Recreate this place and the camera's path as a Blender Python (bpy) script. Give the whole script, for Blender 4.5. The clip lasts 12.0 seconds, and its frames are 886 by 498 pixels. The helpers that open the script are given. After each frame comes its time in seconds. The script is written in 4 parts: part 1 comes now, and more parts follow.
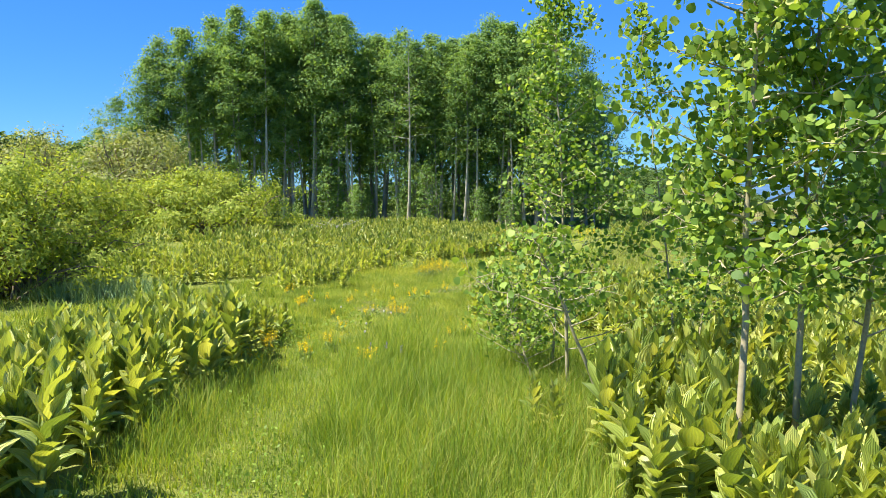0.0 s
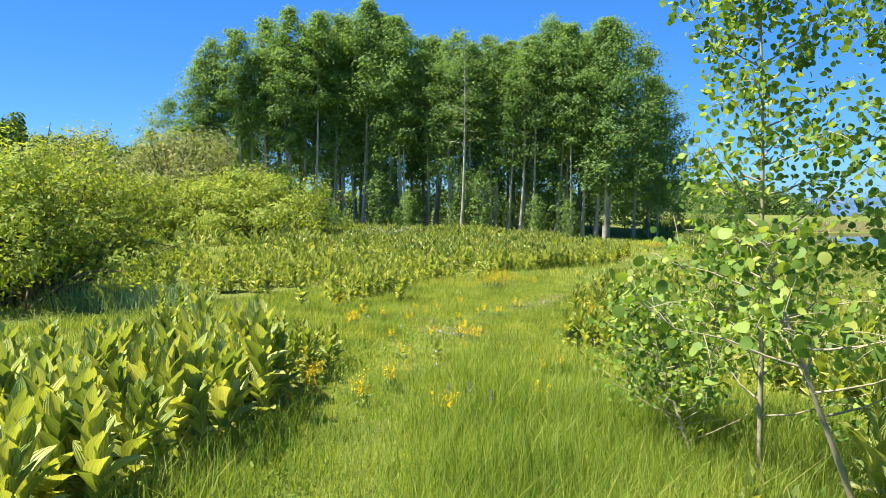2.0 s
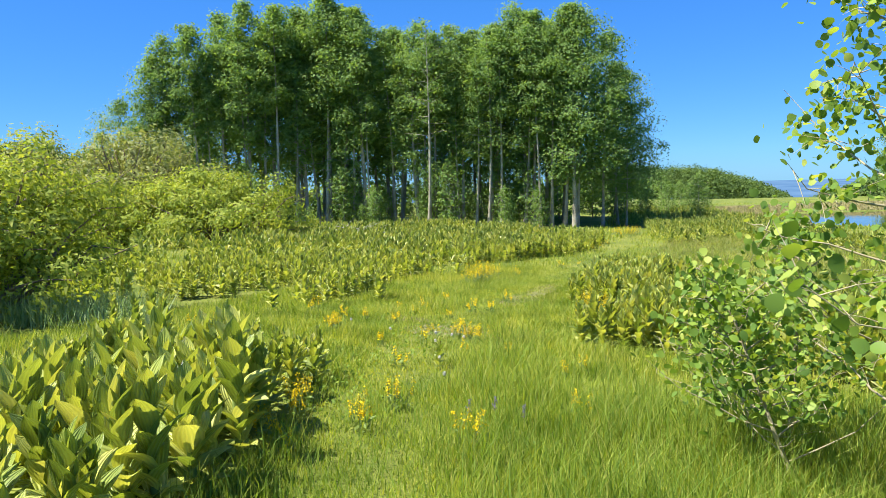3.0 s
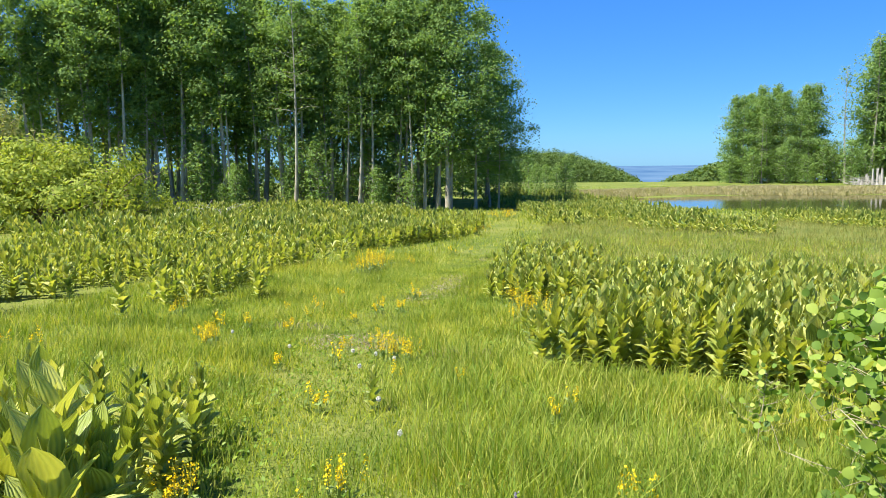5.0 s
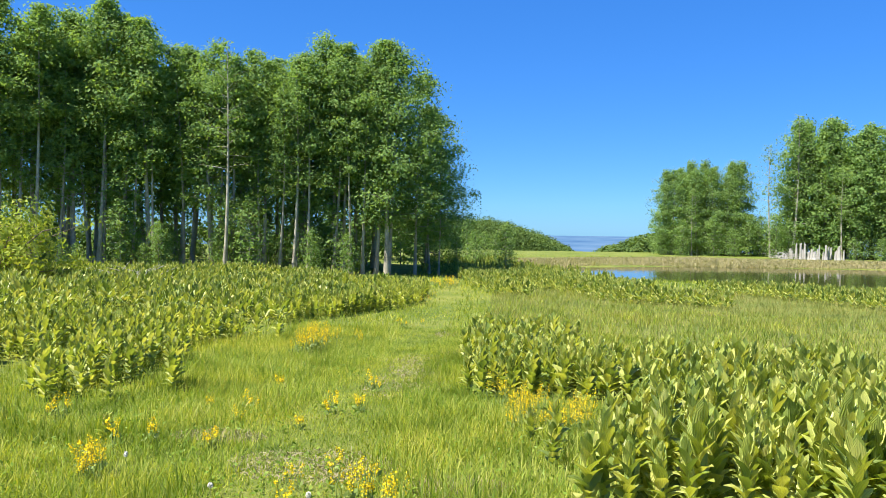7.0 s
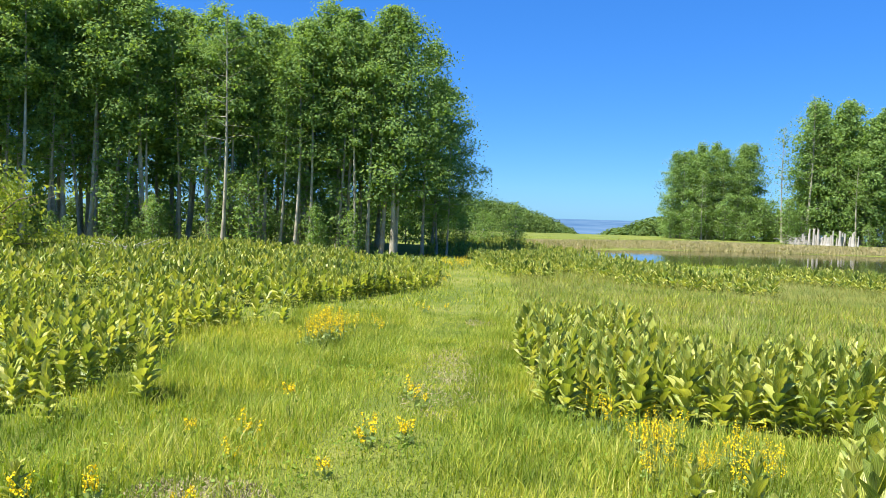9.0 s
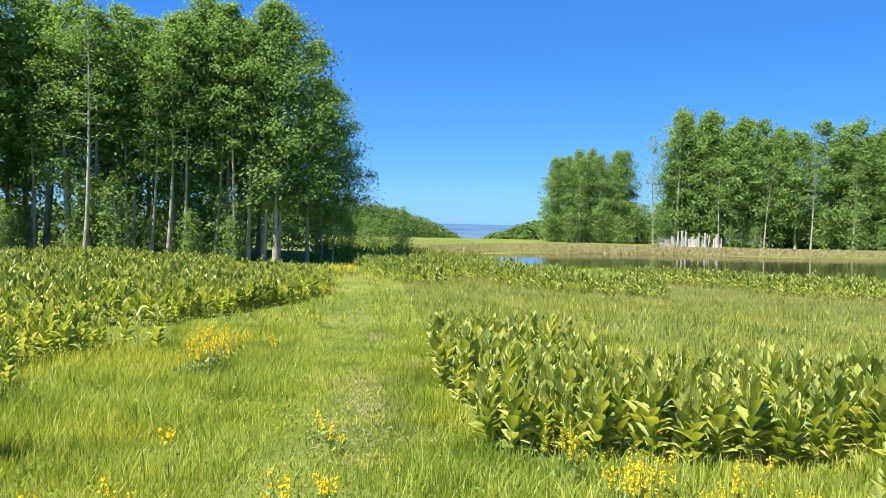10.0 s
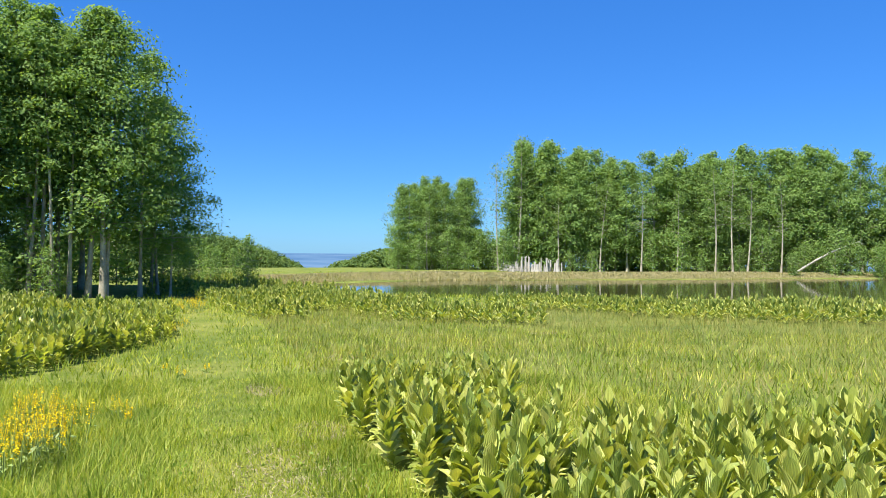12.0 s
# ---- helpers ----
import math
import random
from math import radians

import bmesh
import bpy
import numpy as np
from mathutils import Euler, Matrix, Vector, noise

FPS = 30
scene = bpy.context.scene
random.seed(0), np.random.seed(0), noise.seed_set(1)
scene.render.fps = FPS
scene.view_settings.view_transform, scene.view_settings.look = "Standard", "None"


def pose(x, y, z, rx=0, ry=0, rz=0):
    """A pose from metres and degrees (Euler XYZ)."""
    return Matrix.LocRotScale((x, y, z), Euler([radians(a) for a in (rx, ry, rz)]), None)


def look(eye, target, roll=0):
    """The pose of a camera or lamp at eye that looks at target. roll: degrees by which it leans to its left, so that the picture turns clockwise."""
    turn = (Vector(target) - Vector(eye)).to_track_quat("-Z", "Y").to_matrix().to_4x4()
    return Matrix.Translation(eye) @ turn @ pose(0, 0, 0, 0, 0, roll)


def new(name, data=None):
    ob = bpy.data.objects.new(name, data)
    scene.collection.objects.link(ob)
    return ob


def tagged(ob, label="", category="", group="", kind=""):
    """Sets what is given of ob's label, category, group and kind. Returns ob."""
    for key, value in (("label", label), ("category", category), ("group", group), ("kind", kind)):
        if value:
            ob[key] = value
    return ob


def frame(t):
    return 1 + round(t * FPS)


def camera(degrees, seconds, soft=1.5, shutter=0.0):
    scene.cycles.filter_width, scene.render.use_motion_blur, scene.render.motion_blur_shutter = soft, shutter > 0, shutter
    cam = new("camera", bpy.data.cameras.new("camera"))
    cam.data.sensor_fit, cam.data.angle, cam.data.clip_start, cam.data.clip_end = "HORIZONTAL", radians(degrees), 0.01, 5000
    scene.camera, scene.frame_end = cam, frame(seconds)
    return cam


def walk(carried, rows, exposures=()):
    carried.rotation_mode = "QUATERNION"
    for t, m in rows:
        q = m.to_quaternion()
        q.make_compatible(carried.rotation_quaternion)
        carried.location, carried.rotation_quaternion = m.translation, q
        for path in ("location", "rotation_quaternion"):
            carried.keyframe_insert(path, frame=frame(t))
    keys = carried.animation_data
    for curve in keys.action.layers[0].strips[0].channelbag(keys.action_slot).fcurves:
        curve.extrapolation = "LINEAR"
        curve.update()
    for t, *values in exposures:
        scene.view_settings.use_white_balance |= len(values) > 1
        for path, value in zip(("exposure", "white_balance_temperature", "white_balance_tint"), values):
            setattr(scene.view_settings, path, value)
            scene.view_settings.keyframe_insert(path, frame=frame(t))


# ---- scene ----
cam = camera(62.36, 12.0, soft=0.9)
PATH = [
    (0, pose(3.779, 0.072, 2.231, 84.51, 0.40, 18.54)),
    (0.5, pose(3.514, 0.590, 2.182, 85.48, 0.05, 21.31)),
    (1, pose(3.240, 1.089, 2.113, 85.51, 0.72, 23.27)),
    (1.5, pose(2.931, 1.598, 2.047, 85.73, -0.35, 23.06)),
    (2, pose(2.563, 2.074, 2.001, 85.24, -0.39, 22.32)),
    (2.5, pose(2.167, 2.549, 1.925, 86.35, 0.41, 20.45)),
    (2.7, pose(2.009, 2.745, 1.859, 85.88, 1.08, 19.76)),
    (4.3, pose(0.937, 4.228, 1.797, 81.91, 2.15, 18.02)),
    (4.5, pose(0.800, 4.396, 1.785, 81.41, 1.67, 15.58)),
    (5, pose(0.568, 4.908, 1.745, 83.24, 0.68, 8.55)),
    (5.5, pose(0.320, 5.398, 1.742, 87.64, -0.74, 4.53)),
    (6, pose(0.167, 5.913, 1.719, 89.26, -1.00, 3.78)),
    (6.5, pose(0.010, 6.386, 1.694, 89.32, -0.82, 3.56)),
    (7, pose(-0.202, 6.939, 1.663, 88.38, -0.76, 3.29)),
    (7.2, pose(-0.276, 7.166, 1.615, 87.69, -0.67, 3.22)),
    (8.8, pose(-0.944, 9.106, 1.428, 86.65, -1.70, 3.33)),
    (9, pose(-0.998, 9.370, 1.423, 86.93, -1.59, 3.25)),
    (9.5, pose(-1.130, 9.958, 1.387, 87.44, -1.23, 0.65)),
    (10, pose(-1.337, 10.525, 1.369, 87.57, -1.26, -5.96)),
    (10.5, pose(-1.482, 11.101, 1.342, 89.17, -0.63, -10.96)),
    (11, pose(-1.672, 11.647, 1.313, 90.03, -0.21, -13.57)),
    (11.5, pose(-1.802, 12.244, 1.298, 89.60, -0.50, -16.61)),
    (12, pose(-1.942, 12.810, 1.280, 89.98, -0.49, -18.44)),
]
walk(cam, PATH, [(0, 1.34), (4.5, 1.26), (9, 1.26), (12, 1.18)])

# ---- world, sun and exposure ----
SUN_AZ, SUN_EL = radians(-124), radians(58)     # azimuth from +y towards +x
world = bpy.data.worlds.new("world")
scene.world = world
world.use_nodes = True
wn, wl = world.node_tree.nodes, world.node_tree.links
wn.clear()
sky = wn.new("ShaderNodeTexSky")
sky.sky_type, sky.sun_disc = "NISHITA", False
sky.sun_elevation, sky.sun_rotation = SUN_EL, SUN_AZ
sky.altitude, sky.air_density, sky.dust_density, sky.ozone_density = 1500, 1.0, 0.5, 4.0
bg = wn.new("ShaderNodeBackground")
bg.inputs["Strength"].default_value = 0.10
thin = wn.new("ShaderNodeGamma")        # clear, thin mountain air: little whitening towards the horizon
thin.inputs["Gamma"].default_value = 0.55
clear = wn.new("ShaderNodeHueSaturation")
clear.inputs["Saturation"].default_value = 1.6
tone = wn.new("ShaderNodeMix")
tone.data_type, tone.blend_type = "RGBA", "MULTIPLY"
tone.inputs[0].default_value, tone.inputs[7].default_value = 1.0, (0.50, 1.0, 1.70, 1)
wo = wn.new("ShaderNodeOutputWorld")
wl.new(sky.outputs["Color"], thin.inputs["Color"])
wl.new(thin.outputs["Color"], clear.inputs["Color"])
wl.new(clear.outputs["Color"], tone.inputs[6])
wl.new(tone.outputs[2], bg.inputs["Color"])
wl.new(bg.outputs[0], wo.inputs["Surface"])

sun_data = bpy.data.lights.new("sun", "SUN")
sun_data.energy, sun_data.angle, sun_data.color = 5.0, radians(0.53), (1.0, 0.95, 0.86)
sun = new("sun", sun_data)
sun_way = Vector((math.sin(SUN_AZ) * math.cos(SUN_EL), math.cos(SUN_AZ) * math.cos(SUN_EL), math.sin(SUN_EL)))
sun.matrix_world = look(sun_way * 50, (0, 0, 0))

# ---- materials ----


def node_material(name):
    m = bpy.data.materials.new(name)
    m.use_nodes = True
    n, l = m.node_tree.nodes, m.node_tree.links
    n.clear()
    return m, n, l, n.new("ShaderNodeOutputMaterial")


def ramp_of(n, stops):
    r = n.new("ShaderNodeValToRGB")
    e = r.color_ramp.elements
    while len(e) < len(stops):
        e.new(0.5)
    for i, (at, col) in enumerate(stops):
        e[i].position, e[i].color = at, (*col, 1)
    return r


def math_node(n, l, op, a, b):
    m = n.new("ShaderNodeMath")
    m.operation = op
    for i, v in enumerate((a, b)):
        if isinstance(v, (int, float)):
            m.inputs[i].default_value = v
        else:
            l.new(v, m.inputs[i])
    return m.outputs[0]


def mix_colour(n, l, kind, fac, a, b):
    m = n.new("ShaderNodeMix")
    m.data_type, m.blend_type = "RGBA", kind
    for i, v in ((0, fac), (6, a), (7, b)):
        if isinstance(v, (int, float)):
            m.inputs[i].default_value = v
        elif isinstance(v, tuple):
            m.inputs[i].default_value = (*v, 1)
        else:
            l.new(v, m.inputs[i])
    return m.outputs[2]


def noise_of(n, l, scale, detail=3, coords=None):
    t = n.new("ShaderNodeTexNoise")
    t.inputs["Scale"].default_value, t.inputs["Detail"].default_value = scale, detail
    if coords is None:
        g = n.new("ShaderNodeNewGeometry")
        coords = g.outputs["Position"]
    l.new(coords, t.inputs["Vector"])
    return t.outputs["Fac"]


def leaf_material(name, stops, trans=0.4, rough=0.5, spec=0.35, ribs=0, tint=1.5, patch=0.35, mottle=0.0, cool=0.0):
    """Thin plant tissue: tone varies from leaf to leaf and over the ground; light comes through it."""
    m, n, l, out = node_material(name)
    g, o = n.new("ShaderNodeNewGeometry"), n.new("ShaderNodeObjectInfo")
    tone = math_node(n, l, "FRACT", math_node(n, l, "ADD", g.outputs["Random Per Island"], o.outputs["Random"]), 0)
    tone = math_node(n, l, "ADD", math_node(n, l, "MULTIPLY", tone, 1 - patch),
                     math_node(n, l, "MULTIPLY", noise_of(n, l, 0.55, 4), patch))
    r = ramp_of(n, stops)
    l.new(tone, r.inputs[0])
    col = r.outputs[0]
    if mottle:
        spots = ramp_of(n, [(0.36, (0.42, 0.55, 0.45)), (0.52, (1.0, 1.0, 1.0)), (0.68, (1.18, 1.08, 1.1))])
        l.new(noise_of(n, l, 1.25, 5), spots.inputs[0])
        col = mix_colour(n, l, "MULTIPLY", mottle, col, spots.outputs[0])
    if cool:
        where = ramp_of(n, [(0.47, (0, 0, 0)), (0.60, (1, 1, 1))])
        l.new(noise_of(n, l, 0.62, 6), where.inputs[0])
        col = mix_colour(n, l, "MIX", math_node(n, l, "MULTIPLY", where.outputs[0], cool), col, mix_colour(n, l, "MULTIPLY", 1.0, col, (0.80, 0.98, 2.0)))
    p = n.new("ShaderNodeBsdfPrincipled")
    p.inputs["Roughness"].default_value = rough
    p.inputs["Specular IOR Level"].default_value = spec
    if ribs:
        uv = n.new("ShaderNodeUVMap")
        sep = n.new("ShaderNodeSeparateXYZ")
        l.new(uv.outputs[0], sep.inputs[0])
        wave = math_node(n, l, "SINE", math_node(n, l, "MULTIPLY", sep.outputs[0], ribs * 6.2832), 0)
        rib = math_node(n, l, "ADD", math_node(n, l, "MULTIPLY", wave, 0.5), 0.5)
        col = mix_colour(n, l, "MIX", math_node(n, l, "MULTIPLY", rib, 0.34), col, mix_colour(n, l, "MULTIPLY", 1.0, col, (0.55, 0.62, 0.5)))
        fine = noise_of(n, l, 60, 3)
        col = mix_colour(n, l, "MULTIPLY", 0.25, col, mix_colour(n, l, "MIX", fine, (0.6, 0.65, 0.5), (1.0, 1.0, 1.0)))
        b = n.new("ShaderNodeBump")
        b.inputs["Strength"].default_value, b.inputs["Distance"].default_value = 0.6, 0.010
        l.new(rib, b.inputs["Height"])
        l.new(b.outputs[0], p.inputs["Normal"])
    l.new(col, p.inputs["Base Color"])
    t = n.new("ShaderNodeBsdfTranslucent")
    l.new(mix_colour(n, l, "MULTIPLY", 1.0, col, (tint, tint * 0.95, tint * 0.35)), t.inputs["Color"])
    mx = n.new("ShaderNodeMixShader")
    mx.inputs[0].default_value = trans
    l.new(p.outputs[0], mx.inputs[1])
    l.new(t.outputs[0], mx.inputs[2])
    l.new(mx.outputs[0], out.inputs["Surface"])
    return m


def plain_material(name, stops, scale=8.0, rough=0.8, bump=0.3, spec=0.3, detail=5, stretch=None, fine=None):
    """A solid surface: colour and relief from noise at two scales."""
    m, n, l, out = node_material(name)
    p = n.new("ShaderNodeBsdfPrincipled")
    p.inputs["Roughness"].default_value, p.inputs["Specular IOR Level"].default_value = rough, spec
    tc = n.new("ShaderNodeTexCoord")
    co = tc.outputs["Object"]
    if stretch:
        mp = n.new("ShaderNodeMapping")
        mp.inputs["Scale"].default_value = stretch
        l.new(co, mp.inputs["Vector"])
        co = mp.outputs[0]
    a = noise_of(n, l, scale, detail, co)
    b = noise_of(n, l, fine or scale * 7, 3, co)
    mixed = math_node(n, l, "ADD", math_node(n, l, "MULTIPLY", a, 0.65), math_node(n, l, "MULTIPLY", b, 0.35))
    r = ramp_of(n, stops)
    l.new(mixed, r.inputs[0])
    l.new(r.outputs[0], p.inputs["Base Color"])
    bm = n.new("ShaderNodeBump")
    bm.inputs["Strength"].default_value, bm.inputs["Distance"].default_value = bump, 0.03
    l.new(mixed, bm.inputs["Height"])
    l.new(bm.outputs[0], p.inputs["Normal"])
    l.new(p.outputs[0], out.inputs["Surface"])
    return m


M_LILY = leaf_material("corn_lily_leaf", [(0.0, (0.160, 0.235, 0.060)), (0.3, (0.350, 0.430, 0.090)), (0.65, (0.550, 0.590, 0.135)), (0.9, (0.680, 0.670, 0.200)), (1.0, (0.493, 0.538, 0.291))], 0.30, 0.38, 0.5, ribs=7, patch=0.12)
# far beds: same leaf darkened, the shade of their gaps put into the colour
M_LILY_FAR_SHADED = leaf_material("corn_lily_leaf_far_shaded", [(0.0, (0.090, 0.150, 0.038)), (0.3, (0.200, 0.270, 0.055)), (0.65, (0.350, 0.390, 0.085)), (0.9, (0.480, 0.475, 0.140)), (1.0, (0.324, 0.352, 0.211))], 0.30, 0.42, 0.4, patch=0.12)
M_STEM = leaf_material("corn_lily_stem", [(0.0, (0.16, 0.24, 0.06)), (1.0, (0.26, 0.33, 0.09))], 0.15, 0.5)
M_GRASS = leaf_material("meadow_grass", [(0.0, (0.095, 0.162, 0.019)), (0.3, (0.205, 0.280, 0.028)), (0.55, (0.325, 0.375, 0.046)), (0.8, (0.455, 0.445, 0.085)), (1.0, (0.644, 0.536, 0.248))], 0.42, 0.55, 0.2, patch=0.3, mottle=0.75, cool=0.3)
M_GRASS_WET = leaf_material("wet_meadow_grass", [(0.0, (0.125, 0.170, 0.042)), (0.4, (0.225, 0.245, 0.056)), (0.75, (0.320, 0.285, 0.090)), (1.0, (0.420, 0.335, 0.155))], 0.38, 0.55, 0.2, patch=0.4, mottle=0.6, cool=0.3)
M_GRASS_TALL = leaf_material("tall_seeding_grass", [(0.0, (0.085, 0.165, 0.022)), (0.4, (0.185, 0.280, 0.034)), (0.75, (0.310, 0.360, 0.055)), (1.0, (0.460, 0.390, 0.150))], 0.45, 0.55, 0.2, patch=0.3, mottle=0.5)
M_SAGE = leaf_material("silvery_sedge", [(0.0, (0.16, 0.26, 0.08)), (0.6, (0.29, 0.39, 0.16)), (1.0, (0.44, 0.51, 0.28))], 0.25, 0.6, 0.2)
M_ASPEN = leaf_material("aspen_leaf", [(0.0, (0.115, 0.205, 0.064)), (0.5, (0.185, 0.292, 0.088)), (0.85, (0.262, 0.372, 0.115)), (1.0, (0.370, 0.430, 0.165))], 0.48, 0.6, 0.12, patch=0.25, tint=1.4)
M_ASPEN_NEAR = leaf_material("aspen_leaf_near", [(0.0, (0.080, 0.155, 0.034)), (0.45, (0.180, 0.290, 0.050)), (0.8, (0.320, 0.420, 0.075)), (1.0, (0.500, 0.500, 0.130))], 0.42, 0.5, 0.2, patch=0.15)
M_WILLOW = leaf_material("willow_leaf", [(0.0, (0.150, 0.215, 0.036)), (0.5, (0.290, 0.360, 0.056)), (1.0, (0.470, 0.470, 0.105))], 0.42, 0.6, 0.12, patch=0.3)
M_WILLOW_GREY = leaf_material("grey_willow_leaf", [(0.0, (0.15, 0.185, 0.055)), (0.5, (0.27, 0.30, 0.09)), (1.0, (0.40, 0.40, 0.19))], 0.35, 0.6, 0.2, patch=0.3)
M_FAR = leaf_material("far_wood_leaf", [(0.0, (0.055, 0.100, 0.030)), (0.6, (0.100, 0.160, 0.043)), (1.0, (0.160, 0.215, 0.064))], 0.35, 0.7, 0.1, patch=0.3)
M_YELLOW = leaf_material("yellow_petal", [(0.0, (0.84, 0.56, 0.01)), (1.0, (0.92, 0.72, 0.03))], 0.25, 0.6, 0.1, tint=1.05)
M_BARK = plain_material("aspen_bark", [(0.25, (0.06, 0.05, 0.035)), (0.42, (0.25, 0.225, 0.165)), (0.6, (0.43, 0.395, 0.31)), (1.0, (0.58, 0.55, 0.46))], 1.6, 0.75, 0.25, stretch=(1, 1, 0.7))
M_BARK_SAPLING = plain_material("sapling_bark", [(0.2, (0.12, 0.10, 0.06)), (0.5, (0.36, 0.31, 0.19)), (1.0, (0.52, 0.46, 0.31))], 6, 0.6, 0.2)
M_DEADWOOD = plain_material("weathered_wood", [(0.2, (0.20, 0.18, 0.15)), (0.6, (0.42, 0.40, 0.36)), (1.0, (0.60, 0.58, 0.54))], 5, 0.8, 0.3)
M_TWIG = plain_material("twig_bark", [(0.2, (0.10, 0.07, 0.05)), (0.6, (0.22, 0.17, 0.13)), (1.0, (0.34, 0.29, 0.24))], 8, 0.8, 0.2)
M_SEED = plain_material("seed_head", [(0.2, (0.62, 0.60, 0.52)), (1.0, (0.78, 0.76, 0.68))], 40, 0.9, 0.2)
M_TAN = leaf_material("dry_bank_grass", [(0.0, (0.20, 0.23, 0.07)), (0.4, (0.33, 0.31, 0.14)), (0.8, (0.45, 0.38, 0.23)), (1.0, (0.52, 0.45, 0.31))], 0.25, 0.7, 0.1, patch=0.6)
M_PURPLE = leaf_material("purple_petal", [(0.0, (0.196, 0.175, 0.252)), (1.0, (0.322, 0.301, 0.364))], 0.2, 0.6, 0.2, tint=1.0)
M_HERB = leaf_material("low_herb_leaf", [(0.0, (0.09, 0.17, 0.02)), (0.6, (0.19, 0.29, 0.035)), (1.0, (0.32, 0.38, 0.06))], 0.35, 0.5, 0.2)
M_SCAT = plain_material("dry_litter", [(0.2, (0.20, 0.17, 0.09)), (0.6, (0.36, 0.31, 0.18)), (1.0, (0.48, 0.42, 0.28))], 12, 0.9, 0.4)


def ground_material():
    m, n, l, out = node_material("meadow_soil")
    p = n.new("ShaderNodeBsdfPrincipled")
    p.inputs["Roughness"].default_value, p.inputs["Specular IOR Level"].default_value = 0.9, 0.15
    a, b, c = noise_of(n, l, 0.35, 5), noise_of(n, l, 2.6, 6), noise_of(n, l, 38, 4)
    v = math_node(n, l, "ADD", math_node(n, l, "MULTIPLY", a, 0.45), math_node(n, l, "ADD", math_node(n, l, "MULTIPLY", b, 0.3), math_node(n, l, "MULTIPLY", c, 0.25)))
    r = ramp_of(n, [(0.28, (0.05, 0.08, 0.015)), (0.45, (0.12, 0.16, 0.025)), (0.58, (0.20, 0.215, 0.045)), (0.75, (0.33, 0.29, 0.12))])
    l.new(v, r.inputs[0])
    l.new(r.outputs[0], p.inputs["Base Color"])
    bm = n.new("ShaderNodeBump")
    bm.inputs["Strength"].default_value, bm.inputs["Distance"].default_value = 0.8, 0.05
    l.new(c, bm.inputs["Height"])
    l.new(bm.outputs[0], p.inputs["Normal"])
    l.new(p.outputs[0], out.inputs["Surface"])
    return m


def water_material():
    m, n, l, out = node_material("pond_water")
    p = n.new("ShaderNodeBsdfPrincipled")
    p.inputs["Base Color"].default_value = (0.045, 0.045, 0.016, 1)
    p.inputs["Roughness"].default_value, p.inputs["IOR"].default_value = 0.035, 1.33
    g = n.new("ShaderNodeNewGeometry")
    mp = n.new("ShaderNodeMapping")
    mp.inputs["Scale"].default_value = (1.0, 2.2, 1.0)
    l.new(g.outputs["Position"], mp.inputs["Vector"])
    a = noise_of(n, l, 2.2, 3, mp.outputs[0])
    bm = n.new("ShaderNodeBump")
    bm.inputs["Strength"].default_value, bm.inputs["Distance"].default_value = 0.06, 0.04
    l.new(a, bm.inputs["Height"])
    l.new(bm.outputs[0], p.inputs["Normal"])
    l.new(p.outputs[0], out.inputs["Surface"])
    return m


def plain_backdrop_material():
    """The lowland far below, kilometres off; its blue haze is painted into the base colour."""
    m, n, l, out = node_material("distant_lowland_painted_haze")
    p = n.new("ShaderNodeBsdfPrincipled")
    p.inputs["Roughness"].default_value, p.inputs["Specular IOR Level"].default_value = 1.0, 0.0
    g = n.new("ShaderNodeNewGeometry")
    mp = n.new("ShaderNodeMapping")
    mp.inputs["Scale"].default_value = (1.0, 0.35, 1.0)
    l.new(g.outputs["Position"], mp.inputs["Vector"])
    a = noise_of(n, l, 0.006, 6, mp.outputs[0])
    # blue stops stand in for the air's haze over the plain
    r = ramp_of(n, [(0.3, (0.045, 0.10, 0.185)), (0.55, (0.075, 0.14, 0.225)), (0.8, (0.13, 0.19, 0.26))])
    l.new(a, r.inputs[0])
    l.new(r.outputs[0], p.inputs["Base Color"])
    l.new(p.outputs[0], out.inputs["Surface"])
    return m


M_GROUND, M_WATER, M_LOWLAND = ground_material(), water_material(), plain_backdrop_material()

# ---- helpers of this scene ----


def np_mesh(name, co, faces, material, uv=None, smooth=False):
    """A mesh from arrays: co (n, 3), faces (m, 3 or 4), uv one per vertex."""
    me = bpy.data.meshes.new(name)
    co, faces = np.asarray(co, np.float32), np.asarray(faces, np.int32)
    m, k = faces.shape
    me.vertices.add(len(co))
    me.vertices.foreach_set("co", co.ravel())
    me.loops.add(m * k)
    me.loops.foreach_set("vertex_index", faces.ravel())
    me.polygons.add(m)
    me.polygons.foreach_set("loop_start", np.arange(0, m * k, k, dtype=np.int32))
    me.update(calc_edges=True)
    if uv is not None:
        layer = me.uv_layers.new(name="UVMap")
        layer.data.foreach_set("uv", np.asarray(uv, np.float32)[faces.ravel()].ravel())
    if smooth:
        me.polygons.foreach_set("use_smooth", np.ones(m, bool))
    me.materials.append(material)
    return me


def child(name, data, parent, label=""):
    ob = new(name, data)
    ob.parent = parent
    if label:
        tagged(ob, label)
    return ob


